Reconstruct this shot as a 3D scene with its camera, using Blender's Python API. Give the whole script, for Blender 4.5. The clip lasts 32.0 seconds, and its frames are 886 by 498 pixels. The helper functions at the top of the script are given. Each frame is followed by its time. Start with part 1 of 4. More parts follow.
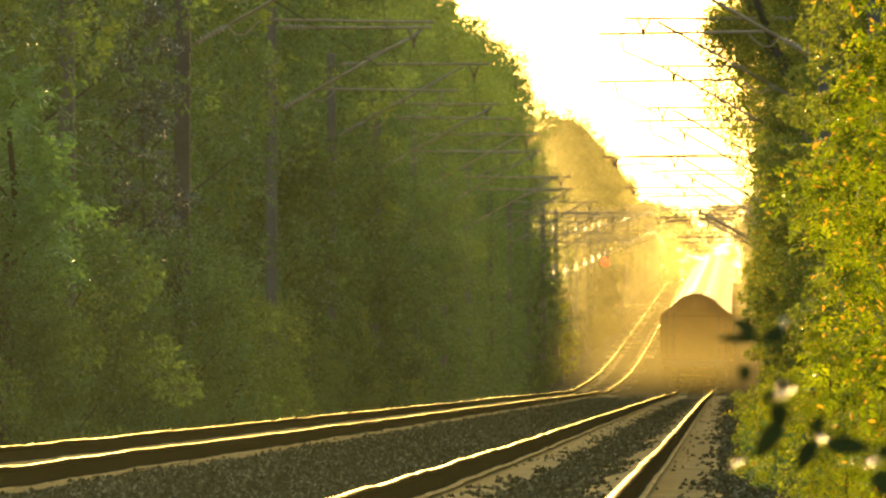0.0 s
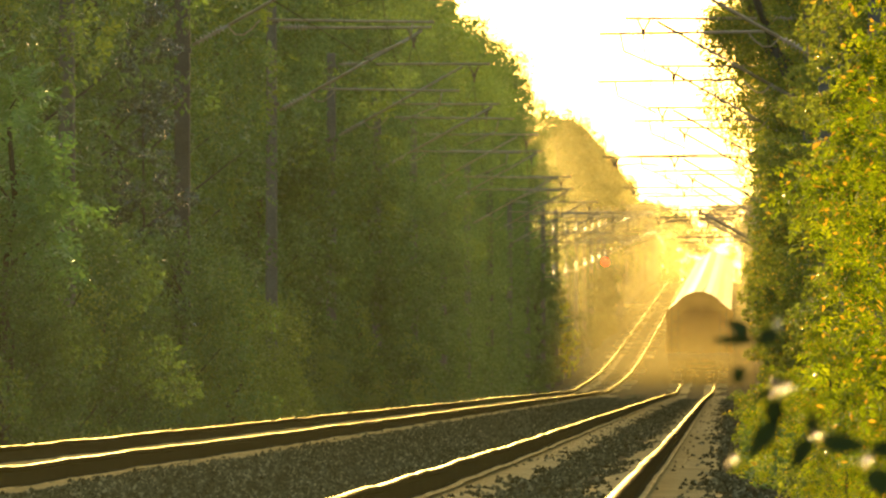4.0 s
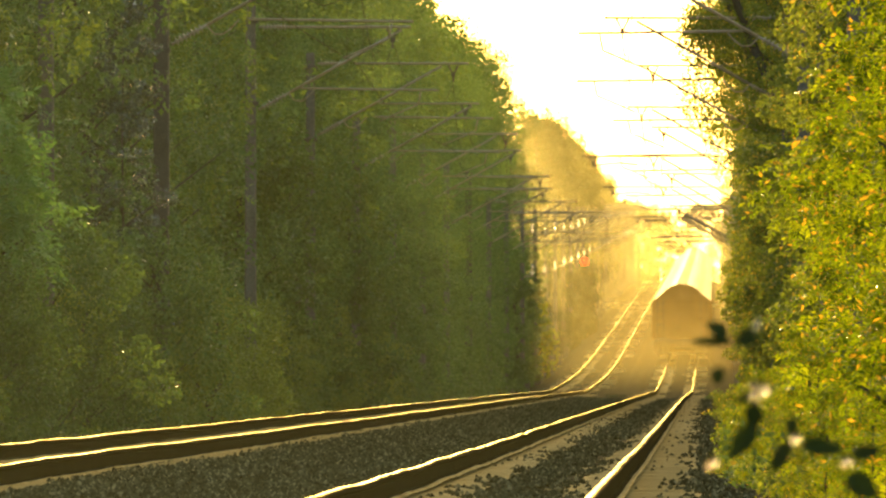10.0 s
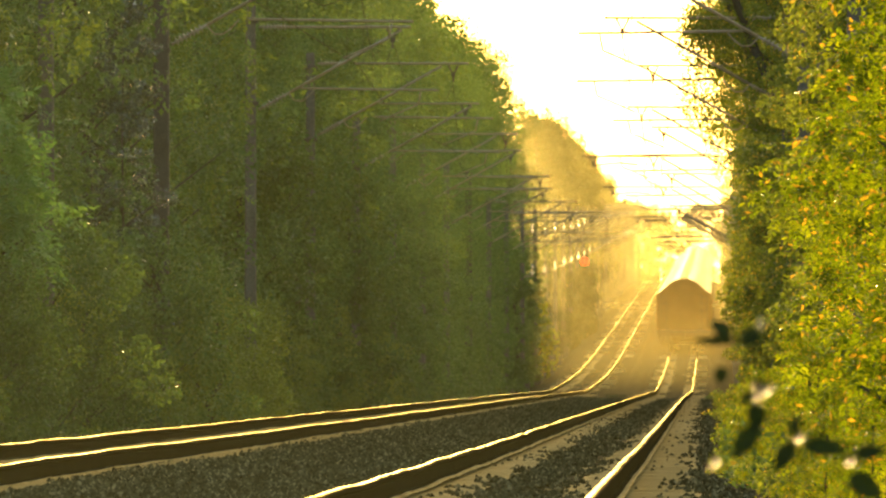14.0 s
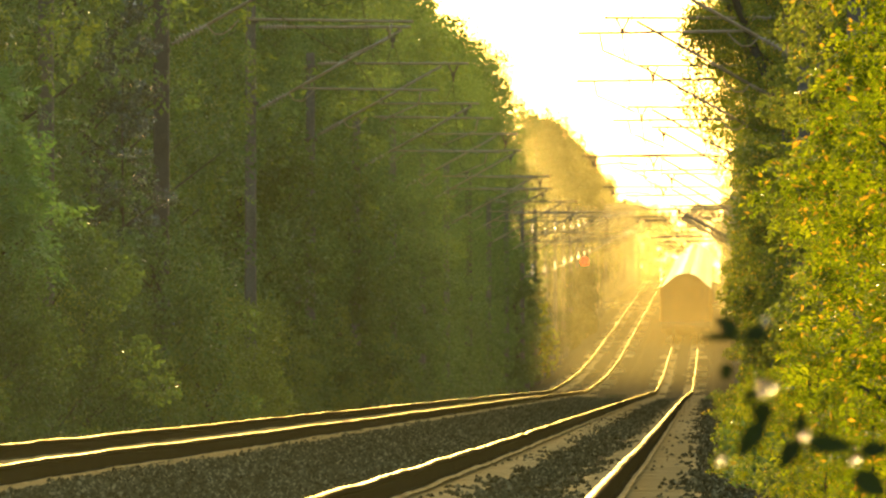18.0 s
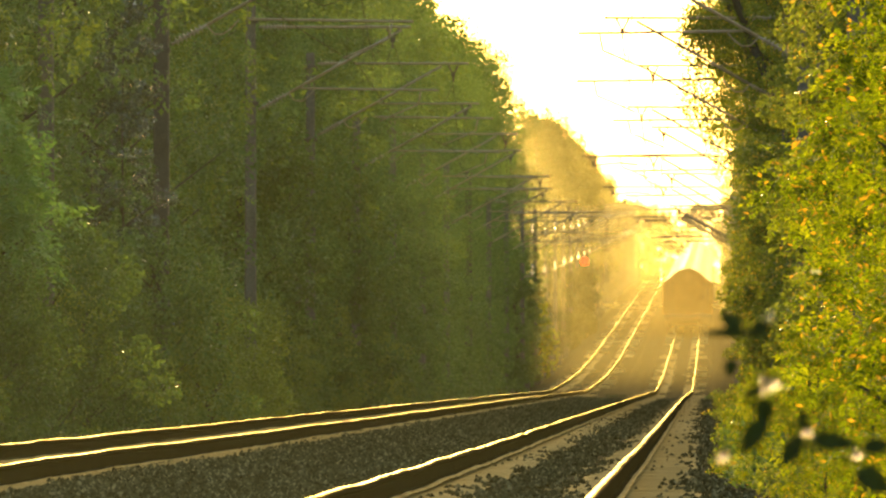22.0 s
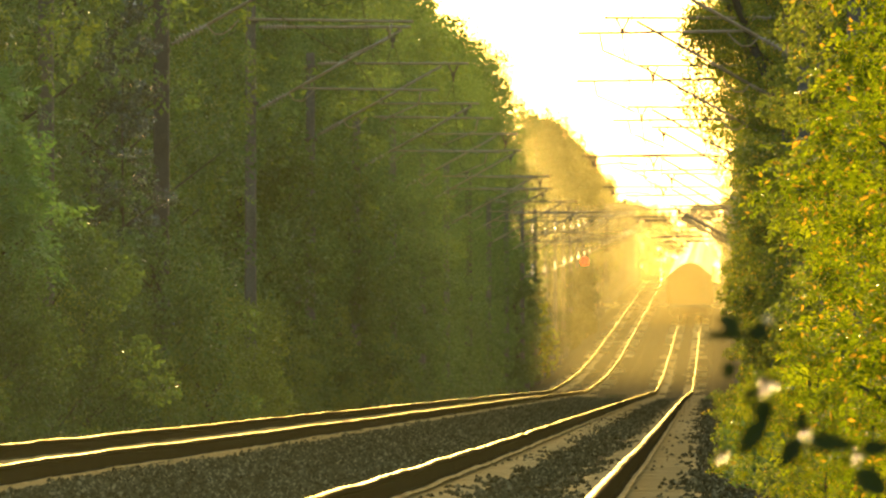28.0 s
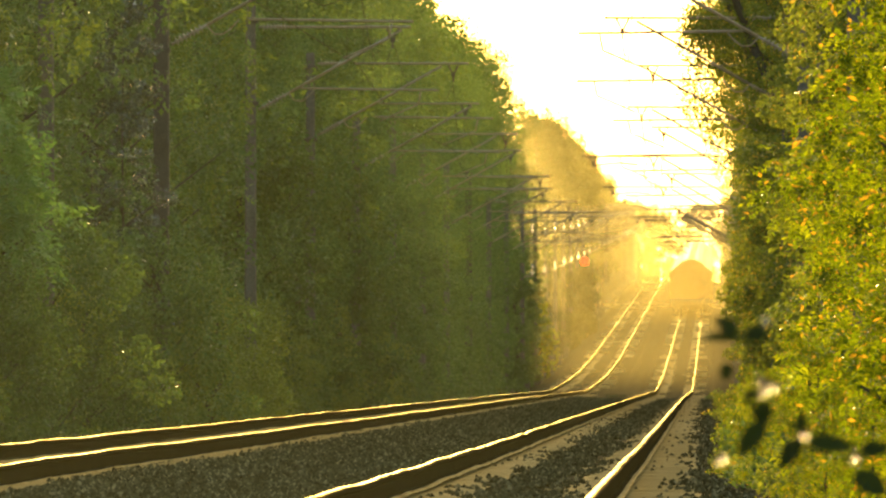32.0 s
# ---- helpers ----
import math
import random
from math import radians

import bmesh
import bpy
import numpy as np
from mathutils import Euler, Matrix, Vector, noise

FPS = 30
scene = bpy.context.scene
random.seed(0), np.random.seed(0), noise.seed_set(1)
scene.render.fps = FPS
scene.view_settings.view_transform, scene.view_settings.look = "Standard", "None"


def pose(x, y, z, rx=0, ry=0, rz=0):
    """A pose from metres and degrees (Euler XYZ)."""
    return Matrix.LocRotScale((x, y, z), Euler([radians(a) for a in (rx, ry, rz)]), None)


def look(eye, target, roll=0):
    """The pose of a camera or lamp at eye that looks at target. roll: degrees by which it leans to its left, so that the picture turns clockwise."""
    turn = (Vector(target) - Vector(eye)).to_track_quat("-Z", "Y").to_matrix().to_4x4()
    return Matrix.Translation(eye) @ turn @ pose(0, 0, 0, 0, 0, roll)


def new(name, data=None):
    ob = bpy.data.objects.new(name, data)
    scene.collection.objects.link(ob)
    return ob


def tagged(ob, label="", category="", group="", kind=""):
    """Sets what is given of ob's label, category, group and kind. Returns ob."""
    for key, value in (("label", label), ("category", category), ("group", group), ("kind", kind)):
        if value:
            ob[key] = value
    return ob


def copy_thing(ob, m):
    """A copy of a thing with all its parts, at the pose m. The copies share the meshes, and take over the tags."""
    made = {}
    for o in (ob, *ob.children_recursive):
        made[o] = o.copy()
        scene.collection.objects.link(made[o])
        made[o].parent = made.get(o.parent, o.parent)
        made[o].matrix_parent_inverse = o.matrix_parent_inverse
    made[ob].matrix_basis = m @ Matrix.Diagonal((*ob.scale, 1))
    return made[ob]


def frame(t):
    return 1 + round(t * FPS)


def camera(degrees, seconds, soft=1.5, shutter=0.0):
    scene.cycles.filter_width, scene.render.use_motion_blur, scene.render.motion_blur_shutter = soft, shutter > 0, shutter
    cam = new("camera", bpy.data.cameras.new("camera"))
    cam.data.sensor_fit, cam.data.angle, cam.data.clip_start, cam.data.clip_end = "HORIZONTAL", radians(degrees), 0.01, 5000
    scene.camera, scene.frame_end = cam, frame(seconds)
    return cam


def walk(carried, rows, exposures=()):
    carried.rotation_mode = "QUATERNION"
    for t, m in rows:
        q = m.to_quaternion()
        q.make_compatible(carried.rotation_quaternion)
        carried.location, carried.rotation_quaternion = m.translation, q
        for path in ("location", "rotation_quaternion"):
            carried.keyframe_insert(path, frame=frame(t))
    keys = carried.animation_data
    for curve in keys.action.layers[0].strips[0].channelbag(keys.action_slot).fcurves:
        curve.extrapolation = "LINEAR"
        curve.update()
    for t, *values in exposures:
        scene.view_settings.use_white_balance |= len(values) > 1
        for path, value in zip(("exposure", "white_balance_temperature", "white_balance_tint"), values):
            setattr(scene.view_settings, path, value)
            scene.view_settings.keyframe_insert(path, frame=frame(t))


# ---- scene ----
# The line runs along +y from the camera; z = 0 is the rail head beside it.
F = 784 / math.tan(radians(1.5))
EYE = (0.0, 0.0, 0.63)
cam = camera(3.0, 32.0, soft=2.2)
cam.data.dof.use_dof, cam.data.dof.focus_distance, cam.data.dof.aperture_fstop = True, 150.0, 34.0


def aim(dx, dy):
    """The camera's pose, swung by small steps from the straight line ahead."""
    return look(EYE, (EYE[0] - (462 + dx), EYE[1] + F, EYE[2] + 159 + dy))


walk(cam, [
    (0.0, aim(37, 1)), (3.0, aim(37, 1)), (6.0, aim(37, 1)), (6.3, aim(37, 2)), (6.5, aim(34, 3)), (7.0, aim(5.5, -3.5)),
    (7.5, aim(-24.5, -6.5)), (8.0, aim(-44.5, -7)), (8.5, aim(-15.5, -4.5)), (8.8, aim(-3, -2)), (9.0, aim(0, -1)), (9.5, aim(0, 0)),
    (16.0, aim(0, 0)), (32.0, aim(0, 0)),
], exposures=[(0.0, 1.88, 6360, 8), (32.0, 1.88, 6360, 8)])

# ---- light: a low sun ahead, a little to the left of the line ----
SUN_UP, SUN_SIDE = radians(6.0), radians(-1.0)
world = bpy.data.worlds.new("evening_sky")
scene.world = world
world.use_nodes = True
wt = world.node_tree
sky = wt.nodes.new("ShaderNodeTexSky")
sky.sky_type, sky.sun_disc = "NISHITA", False
sky.sun_elevation, sky.sun_rotation = SUN_UP, SUN_SIDE
sky.dust_density, sky.air_density = 3.0, 1.0
wt.links.new(sky.outputs[0], wt.nodes["Background"].inputs[0])
wt.nodes["Background"].inputs[1].default_value = 0.125
sun = new("sun", bpy.data.lights.new("sun", "SUN"))
sun.data.energy, sun.data.angle, sun.data.color = 4.0, radians(0.5), (1.0, 0.65, 0.2)
to_sun = Vector((math.sin(SUN_SIDE) * math.cos(SUN_UP), math.cos(SUN_SIDE) * math.cos(SUN_UP), math.sin(SUN_UP)))
sun.matrix_world = look((0, 300, 60), Vector((0, 300, 60)) - to_sun)

# ---- the line's course ----
PROFILE = [(-300, -0.0025), (150, -0.0025), (190, -0.0021), (690, -0.0021), (712, 0.003), (780, 0.005), (850, 0.0075), (950, 0.0086), (1700, 0.0086), (1850, 0.0), (9000, 0.0)]
_ys = np.arange(-300.0, 6001.0, 2.0)
_slope = np.interp(_ys, [p[0] for p in PROFILE], [p[1] for p in PROFILE])
_zs = np.concatenate([[0], np.cumsum((_slope[1:] + _slope[:-1]))])
_zs -= np.interp(0.0, _ys, _zs)


def rail_z(y):
    return float(np.interp(y, _ys, _zs))


GAP = 4.5
COURSE_R = [(-300, -1.373), (520, -1.373), (700, -1.25), (900, -1.14), (1200, -0.94), (1700, -0.72), (9000, -0.72)]
COURSE_L = [(-300, -5.873), (600, -5.873), (720, -5.62), (800, -5.37), (900, -5.24), (1200, -5.1), (1700, -4.93), (9000, -4.93)]


def eased(course):
    """A course in x, given at a few stations, with its bends rounded off."""
    x = np.interp(_ys, [p[0] for p in course], [p[1] for p in course])
    return np.convolve(np.pad(x, 20, mode="edge"), np.ones(41) / 41, mode="valid")


_right, _left = eased(COURSE_R), eased(COURSE_L)


def right_x(y):
    return float(np.interp(y, _ys, _right))


def left_x(y):
    return float(np.interp(y, _ys, _left))


# ---- materials ----
def material(name, rough=0.8, metal=0.0):
    m = bpy.data.materials.new(name)
    m.use_nodes = True
    b = m.node_tree.nodes["Principled BSDF"]
    b.inputs["Roughness"].default_value, b.inputs["Metallic"].default_value = rough, metal
    return m, m.node_tree, b


def ramped(nt, fac, stops):
    r = nt.nodes.new("ShaderNodeValToRGB")
    e = r.color_ramp.elements
    while len(e) < len(stops):
        e.new(0.5)
    for el, (pos, c) in zip(e, stops):
        el.position, el.color = pos, (*c, 1)
    nt.links.new(fac, r.inputs[0])
    return r.outputs[0]


def noisy(nt, scale, detail=4, stretch=None):
    co = nt.nodes.new("ShaderNodeTexCoord")
    n = nt.nodes.new("ShaderNodeTexNoise")
    n.inputs["Scale"].default_value, n.inputs["Detail"].default_value = scale, detail
    src = co.outputs["Object"]
    if stretch:
        mp = nt.nodes.new("ShaderNodeMapping")
        mp.inputs["Scale"].default_value = stretch
        nt.links.new(src, mp.inputs[0])
        src = mp.outputs[0]
    nt.links.new(src, n.inputs["Vector"])
    return n.outputs[0]


def bumped(nt, b, fac, strength, dist):
    bp = nt.nodes.new("ShaderNodeBump")
    bp.inputs["Strength"].default_value, bp.inputs["Distance"].default_value = strength, dist
    nt.links.new(fac, bp.inputs["Height"])
    nt.links.new(bp.outputs[0], b.inputs["Normal"])


def surface(name, dark, light, scale, rough=0.8, metal=0.0, bump=0.3, dist=0.01, stretch=None, rough2=None, gloss=0.3):
    m, nt, b = material(name, rough, metal)
    b.inputs["Specular IOR Level"].default_value = gloss if metal < 0.5 else 0.5
    big = noisy(nt, scale, 5, stretch)
    fine = noisy(nt, scale * 9, 3, stretch)
    mix = nt.nodes.new("ShaderNodeMath")
    mix.operation = "MULTIPLY_ADD"
    mix.inputs[1].default_value = 0.5
    nt.links.new(fine, mix.inputs[0])
    half = nt.nodes.new("ShaderNodeMath")
    half.operation = "MULTIPLY"
    half.inputs[1].default_value = 0.5
    nt.links.new(big, half.inputs[0])
    nt.links.new(half.outputs[0], mix.inputs[2])
    nt.links.new(ramped(nt, mix.outputs[0], [(0.3, dark), (0.7, light)]), b.inputs["Base Color"])
    if rough2 is not None:
        mr = nt.nodes.new("ShaderNodeMapRange")
        mr.inputs[3].default_value, mr.inputs[4].default_value = rough, rough2
        nt.links.new(big, mr.inputs[0])
        nt.links.new(mr.outputs[0], b.inputs["Roughness"])
    bumped(nt, b, fine, bump, dist)
    return m


def leaf_material(name, dark, mid, light, through_colour, share=0.5, rough=0.45, shine=0.15, glint=None, drift=(0.75, 0.22)):
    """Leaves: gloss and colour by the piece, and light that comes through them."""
    m, nt, b = material(name, rough)
    geo = nt.nodes.new("ShaderNodeNewGeometry")
    info = nt.nodes.new("ShaderNodeObjectInfo")
    add = nt.nodes.new("ShaderNodeMath")
    add.operation = "MULTIPLY_ADD"
    add.inputs[1].default_value = 0.5
    nt.links.new(info.outputs["Random"], add.inputs[0])
    scl = nt.nodes.new("ShaderNodeMath")
    scl.operation = "MULTIPLY"
    scl.inputs[1].default_value = 0.5
    nt.links.new(geo.outputs["Random Per Island"], scl.inputs[0])
    nt.links.new(scl.outputs[0], add.inputs[2])
    # Broad noise puts lit and shaded clumps into the leaf colour.
    clump_shade = nt.nodes.new("ShaderNodeMapRange")
    clump_shade.inputs[1].default_value, clump_shade.inputs[2].default_value = 0.3, 0.7
    clump_shade.inputs[3].default_value, clump_shade.inputs[4].default_value = -drift[1], drift[1]
    nt.links.new(noisy(nt, drift[0], 2), clump_shade.inputs[0])
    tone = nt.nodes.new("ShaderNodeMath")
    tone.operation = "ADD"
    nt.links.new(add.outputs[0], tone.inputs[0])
    nt.links.new(clump_shade.outputs[0], tone.inputs[1])
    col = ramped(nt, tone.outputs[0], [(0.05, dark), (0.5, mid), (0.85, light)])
    b.inputs["Specular IOR Level"].default_value = shine
    tr = nt.nodes.new("ShaderNodeBsdfTranslucent")
    tint = nt.nodes.new("ShaderNodeMix")
    tint.data_type = "RGBA"
    tint.inputs[0].default_value = 0.5 if glint else 0.7
    nt.links.new(col, tint.inputs[6])
    tint.inputs[7].default_value = (*through_colour, 1)
    thru = tint.outputs[2]
    # A few leaves carry gold sun glints as their own colour.
    if glint:
        few = nt.nodes.new("ShaderNodeMath")
        few.operation, few.inputs[1].default_value = "GREATER_THAN", 0.94
        nt.links.new(geo.outputs["Random Per Island"], few.inputs[0])
        done = []
        for plain in (col, thru):
            mix = nt.nodes.new("ShaderNodeMix")
            mix.data_type = "RGBA"
            nt.links.new(few.outputs[0], mix.inputs[0])
            nt.links.new(plain, mix.inputs[6])
            mix.inputs[7].default_value = (*glint, 1)
            done.append(mix.outputs[2])
        col, thru = done
    nt.links.new(col, b.inputs["Base Color"])
    nt.links.new(thru, tr.inputs[0])
    sh = nt.nodes.new("ShaderNodeMixShader")
    sh.inputs[0].default_value = share
    nt.links.new(b.outputs[0], sh.inputs[1])
    nt.links.new(tr.outputs[0], sh.inputs[2])
    nt.links.new(sh.outputs[0], nt.nodes["Material Output"].inputs[0])
    return m


def haze_material(name, density, low, high, soft_x, colour, foot):
    """Dust in the air: thin, lets most light pass and scatters the rest forward; thins out upwards and to its edges."""
    m = bpy.data.materials.new(name)
    m.use_nodes = True
    nt = m.node_tree
    nt.nodes.remove(nt.nodes["Principled BSDF"])
    co = nt.nodes.new("ShaderNodeTexCoord")
    sep = nt.nodes.new("ShaderNodeSeparateXYZ")
    nt.links.new(co.outputs["Object"], sep.inputs[0])
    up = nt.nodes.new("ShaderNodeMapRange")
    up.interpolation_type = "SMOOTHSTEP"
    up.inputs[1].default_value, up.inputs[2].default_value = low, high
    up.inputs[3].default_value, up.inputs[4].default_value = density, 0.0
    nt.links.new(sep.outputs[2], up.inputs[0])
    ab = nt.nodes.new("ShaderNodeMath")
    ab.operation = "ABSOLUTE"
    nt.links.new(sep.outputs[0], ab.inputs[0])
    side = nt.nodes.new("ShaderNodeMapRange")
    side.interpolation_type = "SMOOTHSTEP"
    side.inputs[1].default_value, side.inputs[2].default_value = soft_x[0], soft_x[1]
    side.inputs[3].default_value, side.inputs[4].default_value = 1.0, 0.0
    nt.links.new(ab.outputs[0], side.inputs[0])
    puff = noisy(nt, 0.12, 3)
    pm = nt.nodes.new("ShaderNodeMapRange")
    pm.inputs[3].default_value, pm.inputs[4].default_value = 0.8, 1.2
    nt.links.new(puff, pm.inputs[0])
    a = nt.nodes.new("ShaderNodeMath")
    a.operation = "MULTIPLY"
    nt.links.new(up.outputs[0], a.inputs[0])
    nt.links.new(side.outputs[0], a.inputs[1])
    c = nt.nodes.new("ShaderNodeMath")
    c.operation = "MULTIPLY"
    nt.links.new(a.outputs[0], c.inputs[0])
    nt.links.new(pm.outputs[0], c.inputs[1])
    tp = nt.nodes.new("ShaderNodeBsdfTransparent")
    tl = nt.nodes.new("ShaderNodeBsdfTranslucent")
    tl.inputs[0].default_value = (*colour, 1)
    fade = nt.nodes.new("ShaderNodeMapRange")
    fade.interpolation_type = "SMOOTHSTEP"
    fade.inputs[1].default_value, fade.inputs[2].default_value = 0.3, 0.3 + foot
    nt.links.new(sep.outputs[2], fade.inputs[0])
    thick = nt.nodes.new("ShaderNodeMath")
    thick.operation = "MULTIPLY"
    nt.links.new(c.outputs[0], thick.inputs[0])
    nt.links.new(fade.outputs[0], thick.inputs[1])
    sh = nt.nodes.new("ShaderNodeMixShader")
    nt.links.new(thick.outputs[0], sh.inputs[0])
    nt.links.new(tp.outputs[0], sh.inputs[1])
    nt.links.new(tl.outputs[0], sh.inputs[2])
    nt.links.new(sh.outputs[0], nt.nodes["Material Output"].inputs[0])
    return m


M_BALLAST = surface("ballast_stone", (0.036, 0.031, 0.018), (0.11, 0.094, 0.056), 3.0, 0.95, bump=0.8, dist=0.03, gloss=0.0)
def stone_material():
    m, nt, b = material("loose_stone", 0.9)
    b.inputs["Specular IOR Level"].default_value = 0.0
    geo = nt.nodes.new("ShaderNodeNewGeometry")
    nt.links.new(ramped(nt, geo.outputs["Random Per Island"], [(0.0, (0.03, 0.026, 0.011)), (0.55, (0.072, 0.062, 0.028)), (0.85, (0.12, 0.104, 0.048)), (1.0, (0.26, 0.22, 0.11))]), b.inputs["Base Color"])
    return m


M_STONE = stone_material()
M_SOIL = surface("forest_soil", (0.035, 0.03, 0.018), (0.09, 0.085, 0.045), 0.6, 0.95, bump=0.6, dist=0.05, gloss=0.0)
def sleeper_material():
    """Concrete that differs from piece to piece, under dust and brake rust; tinted for low sunlight."""
    m, nt, b = material("concrete_sleeper", 0.95)
    b.inputs["Specular IOR Level"].default_value = 0.0
    geo, info = nt.nodes.new("ShaderNodeNewGeometry"), nt.nodes.new("ShaderNodeObjectInfo")
    one = nt.nodes.new("ShaderNodeMath")
    one.operation = "ADD"
    nt.links.new(geo.outputs["Random Per Island"], one.inputs[0])
    nt.links.new(info.outputs["Random"], one.inputs[1])
    two = nt.nodes.new("ShaderNodeMath")
    two.operation = "MULTIPLY_ADD"
    two.inputs[1].default_value = 0.12
    nt.links.new(one.outputs[0], two.inputs[0])
    dirt = noisy(nt, 2.2, 6)
    three = nt.nodes.new("ShaderNodeMath")
    three.operation = "SUBTRACT"
    nt.links.new(dirt, three.inputs[0])
    three.inputs[1].default_value = -0.06
    nt.links.new(three.outputs[0], two.inputs[2])
    # The low sun's gold is put into these stops, besides the dirt.
    nt.links.new(ramped(nt, two.outputs[0], [(0.25, (0.1, 0.075, 0.028)), (0.6, (0.32, 0.245, 0.1)), (0.95, (0.55, 0.43, 0.2))]), b.inputs["Base Color"])
    bumped(nt, b, noisy(nt, 14, 3), 0.4, 0.01)
    return m


M_SLEEPER = sleeper_material()
M_DUST = surface("packed_track_dust", (0.1, 0.078, 0.029), (0.62, 0.48, 0.21), 2.2, 0.95, bump=0.3, dist=0.01, stretch=(3, 0.5, 1), gloss=0.0)
def rail_top_material():
    m = bpy.data.materials.new("worn_rail_steel")
    m.use_nodes = True
    nt = m.node_tree
    nt.nodes.remove(nt.nodes["Principled BSDF"])
    g = nt.nodes.new("ShaderNodeBsdfAnisotropic")
    n = noisy(nt, 1.2, 4, (1, 0.12, 1))
    nt.links.new(ramped(nt, n, [(0.3, (0.013, 0.0116, 0.0073)), (0.7, (0.031, 0.0276, 0.0172))]), g.inputs["Color"])
    g.inputs["Roughness"].default_value = 0.32
    d = nt.nodes.new("ShaderNodeBsdfDiffuse")
    d.inputs[0].default_value = (0.14, 0.09, 0.05, 1)
    sh = nt.nodes.new("ShaderNodeMixShader")
    sh.inputs[0].default_value = 0.25
    nt.links.new(g.outputs[0], sh.inputs[1])
    nt.links.new(d.outputs[0], sh.inputs[2])
    nt.links.new(sh.outputs[0], nt.nodes["Material Output"].inputs[0])
    return m


M_RAILTOP = rail_top_material()
# Rust taken down to near black for the shade on the rail sides.
M_RAILSIDE = surface("rusty_shaded_rail", (0.008, 0.006, 0.0035), (0.026, 0.018, 0.011), 6.0, 0.95, 0.0, 0.3, 0.004, gloss=0.0)
M_CONCRETE = surface("mast_concrete", (0.075, 0.07, 0.058), (0.17, 0.16, 0.135), 2.0, 0.9, bump=0.3, gloss=0.05)
M_STEEL = surface("weathered_tube", (0.24, 0.19, 0.12), (0.42, 0.34, 0.22), 6.0, 0.55, 0.35, 0.1, 0.002)
M_IRON = surface("dark_mast_steel", (0.05, 0.042, 0.035), (0.1, 0.085, 0.07), 3.0, 0.7, 0.2, 0.2, 0.004)
def insulator_material():
    """Pale glass, a little cloudy."""
    m, nt, b = material("pale_insulator_glass", 0.22)
    nt.links.new(ramped(nt, noisy(nt, 5.0, 3), [(0.3, (0.86, 0.84, 0.78)), (0.7, (0.97, 0.96, 0.92))]), b.inputs["Base Color"])
    b.inputs["Transmission Weight"].default_value = 0.92
    b.inputs["IOR"].default_value = 1.3
    return m


M_PORCELAIN = insulator_material()
M_GLAZE = surface("brown_glaze", (0.2, 0.17, 0.12), (0.36, 0.31, 0.22), 5.0, 0.35, gloss=0.4)
M_WIRE = surface("sooty_copper_wire", (0.04, 0.032, 0.025), (0.08, 0.065, 0.05), 3.0, 0.9, 0.0, 0.05, 0.001, gloss=0.0)
M_WAGON = surface("brown_wagon_paint", (0.16, 0.066, 0.016), (0.27, 0.12, 0.032), 1.2, 0.8, bump=0.2, gloss=0.05)
M_WAGONIRON = surface("black_running_gear", (0.02, 0.018, 0.016), (0.06, 0.05, 0.045), 4.0, 0.6, 0.3, 0.2)
M_BARK = surface("tree_bark", (0.03, 0.027, 0.02), (0.09, 0.08, 0.062), 3.0, 0.95, bump=0.8, dist=0.03, stretch=(3, 3, 0.4), gloss=0.0)
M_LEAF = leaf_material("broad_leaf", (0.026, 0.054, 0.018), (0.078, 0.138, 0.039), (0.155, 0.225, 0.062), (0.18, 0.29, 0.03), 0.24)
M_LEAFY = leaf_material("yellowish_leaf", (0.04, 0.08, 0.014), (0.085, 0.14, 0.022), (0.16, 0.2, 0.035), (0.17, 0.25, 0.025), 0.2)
# Near-black to yellow: shaded gaps and sunlit leaves put into one colour range.
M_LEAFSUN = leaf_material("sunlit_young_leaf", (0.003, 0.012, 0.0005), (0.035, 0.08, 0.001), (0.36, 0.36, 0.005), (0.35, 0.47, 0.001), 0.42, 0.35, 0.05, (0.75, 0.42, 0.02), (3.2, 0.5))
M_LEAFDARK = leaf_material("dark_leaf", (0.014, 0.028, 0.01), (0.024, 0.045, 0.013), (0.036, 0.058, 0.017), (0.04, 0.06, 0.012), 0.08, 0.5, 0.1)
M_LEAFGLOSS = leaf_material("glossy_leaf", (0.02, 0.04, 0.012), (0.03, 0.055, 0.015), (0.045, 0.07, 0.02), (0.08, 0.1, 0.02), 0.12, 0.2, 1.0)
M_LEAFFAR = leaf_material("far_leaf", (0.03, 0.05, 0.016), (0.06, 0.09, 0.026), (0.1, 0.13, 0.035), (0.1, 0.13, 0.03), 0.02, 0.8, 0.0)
# Broad leaf again, tinted for backlit crown rims and lightened in place of haze.
M_LEAFRIM = leaf_material("backlit_broad_leaf", (0.028, 0.06, 0.022), (0.084, 0.158, 0.048), (0.165, 0.245, 0.076), (0.16, 0.23, 0.02), 0.27, 0.6, 0.04)
# Gold glints and a sunlit tone are put into these leaves.
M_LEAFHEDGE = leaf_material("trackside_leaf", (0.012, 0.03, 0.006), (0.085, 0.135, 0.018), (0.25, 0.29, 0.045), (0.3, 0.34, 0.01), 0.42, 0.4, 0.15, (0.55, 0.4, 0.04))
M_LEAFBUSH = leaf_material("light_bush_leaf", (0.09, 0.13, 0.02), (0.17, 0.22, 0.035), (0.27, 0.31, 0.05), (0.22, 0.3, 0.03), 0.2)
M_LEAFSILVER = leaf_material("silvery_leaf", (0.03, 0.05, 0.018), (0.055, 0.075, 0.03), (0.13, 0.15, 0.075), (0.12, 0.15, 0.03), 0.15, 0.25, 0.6)
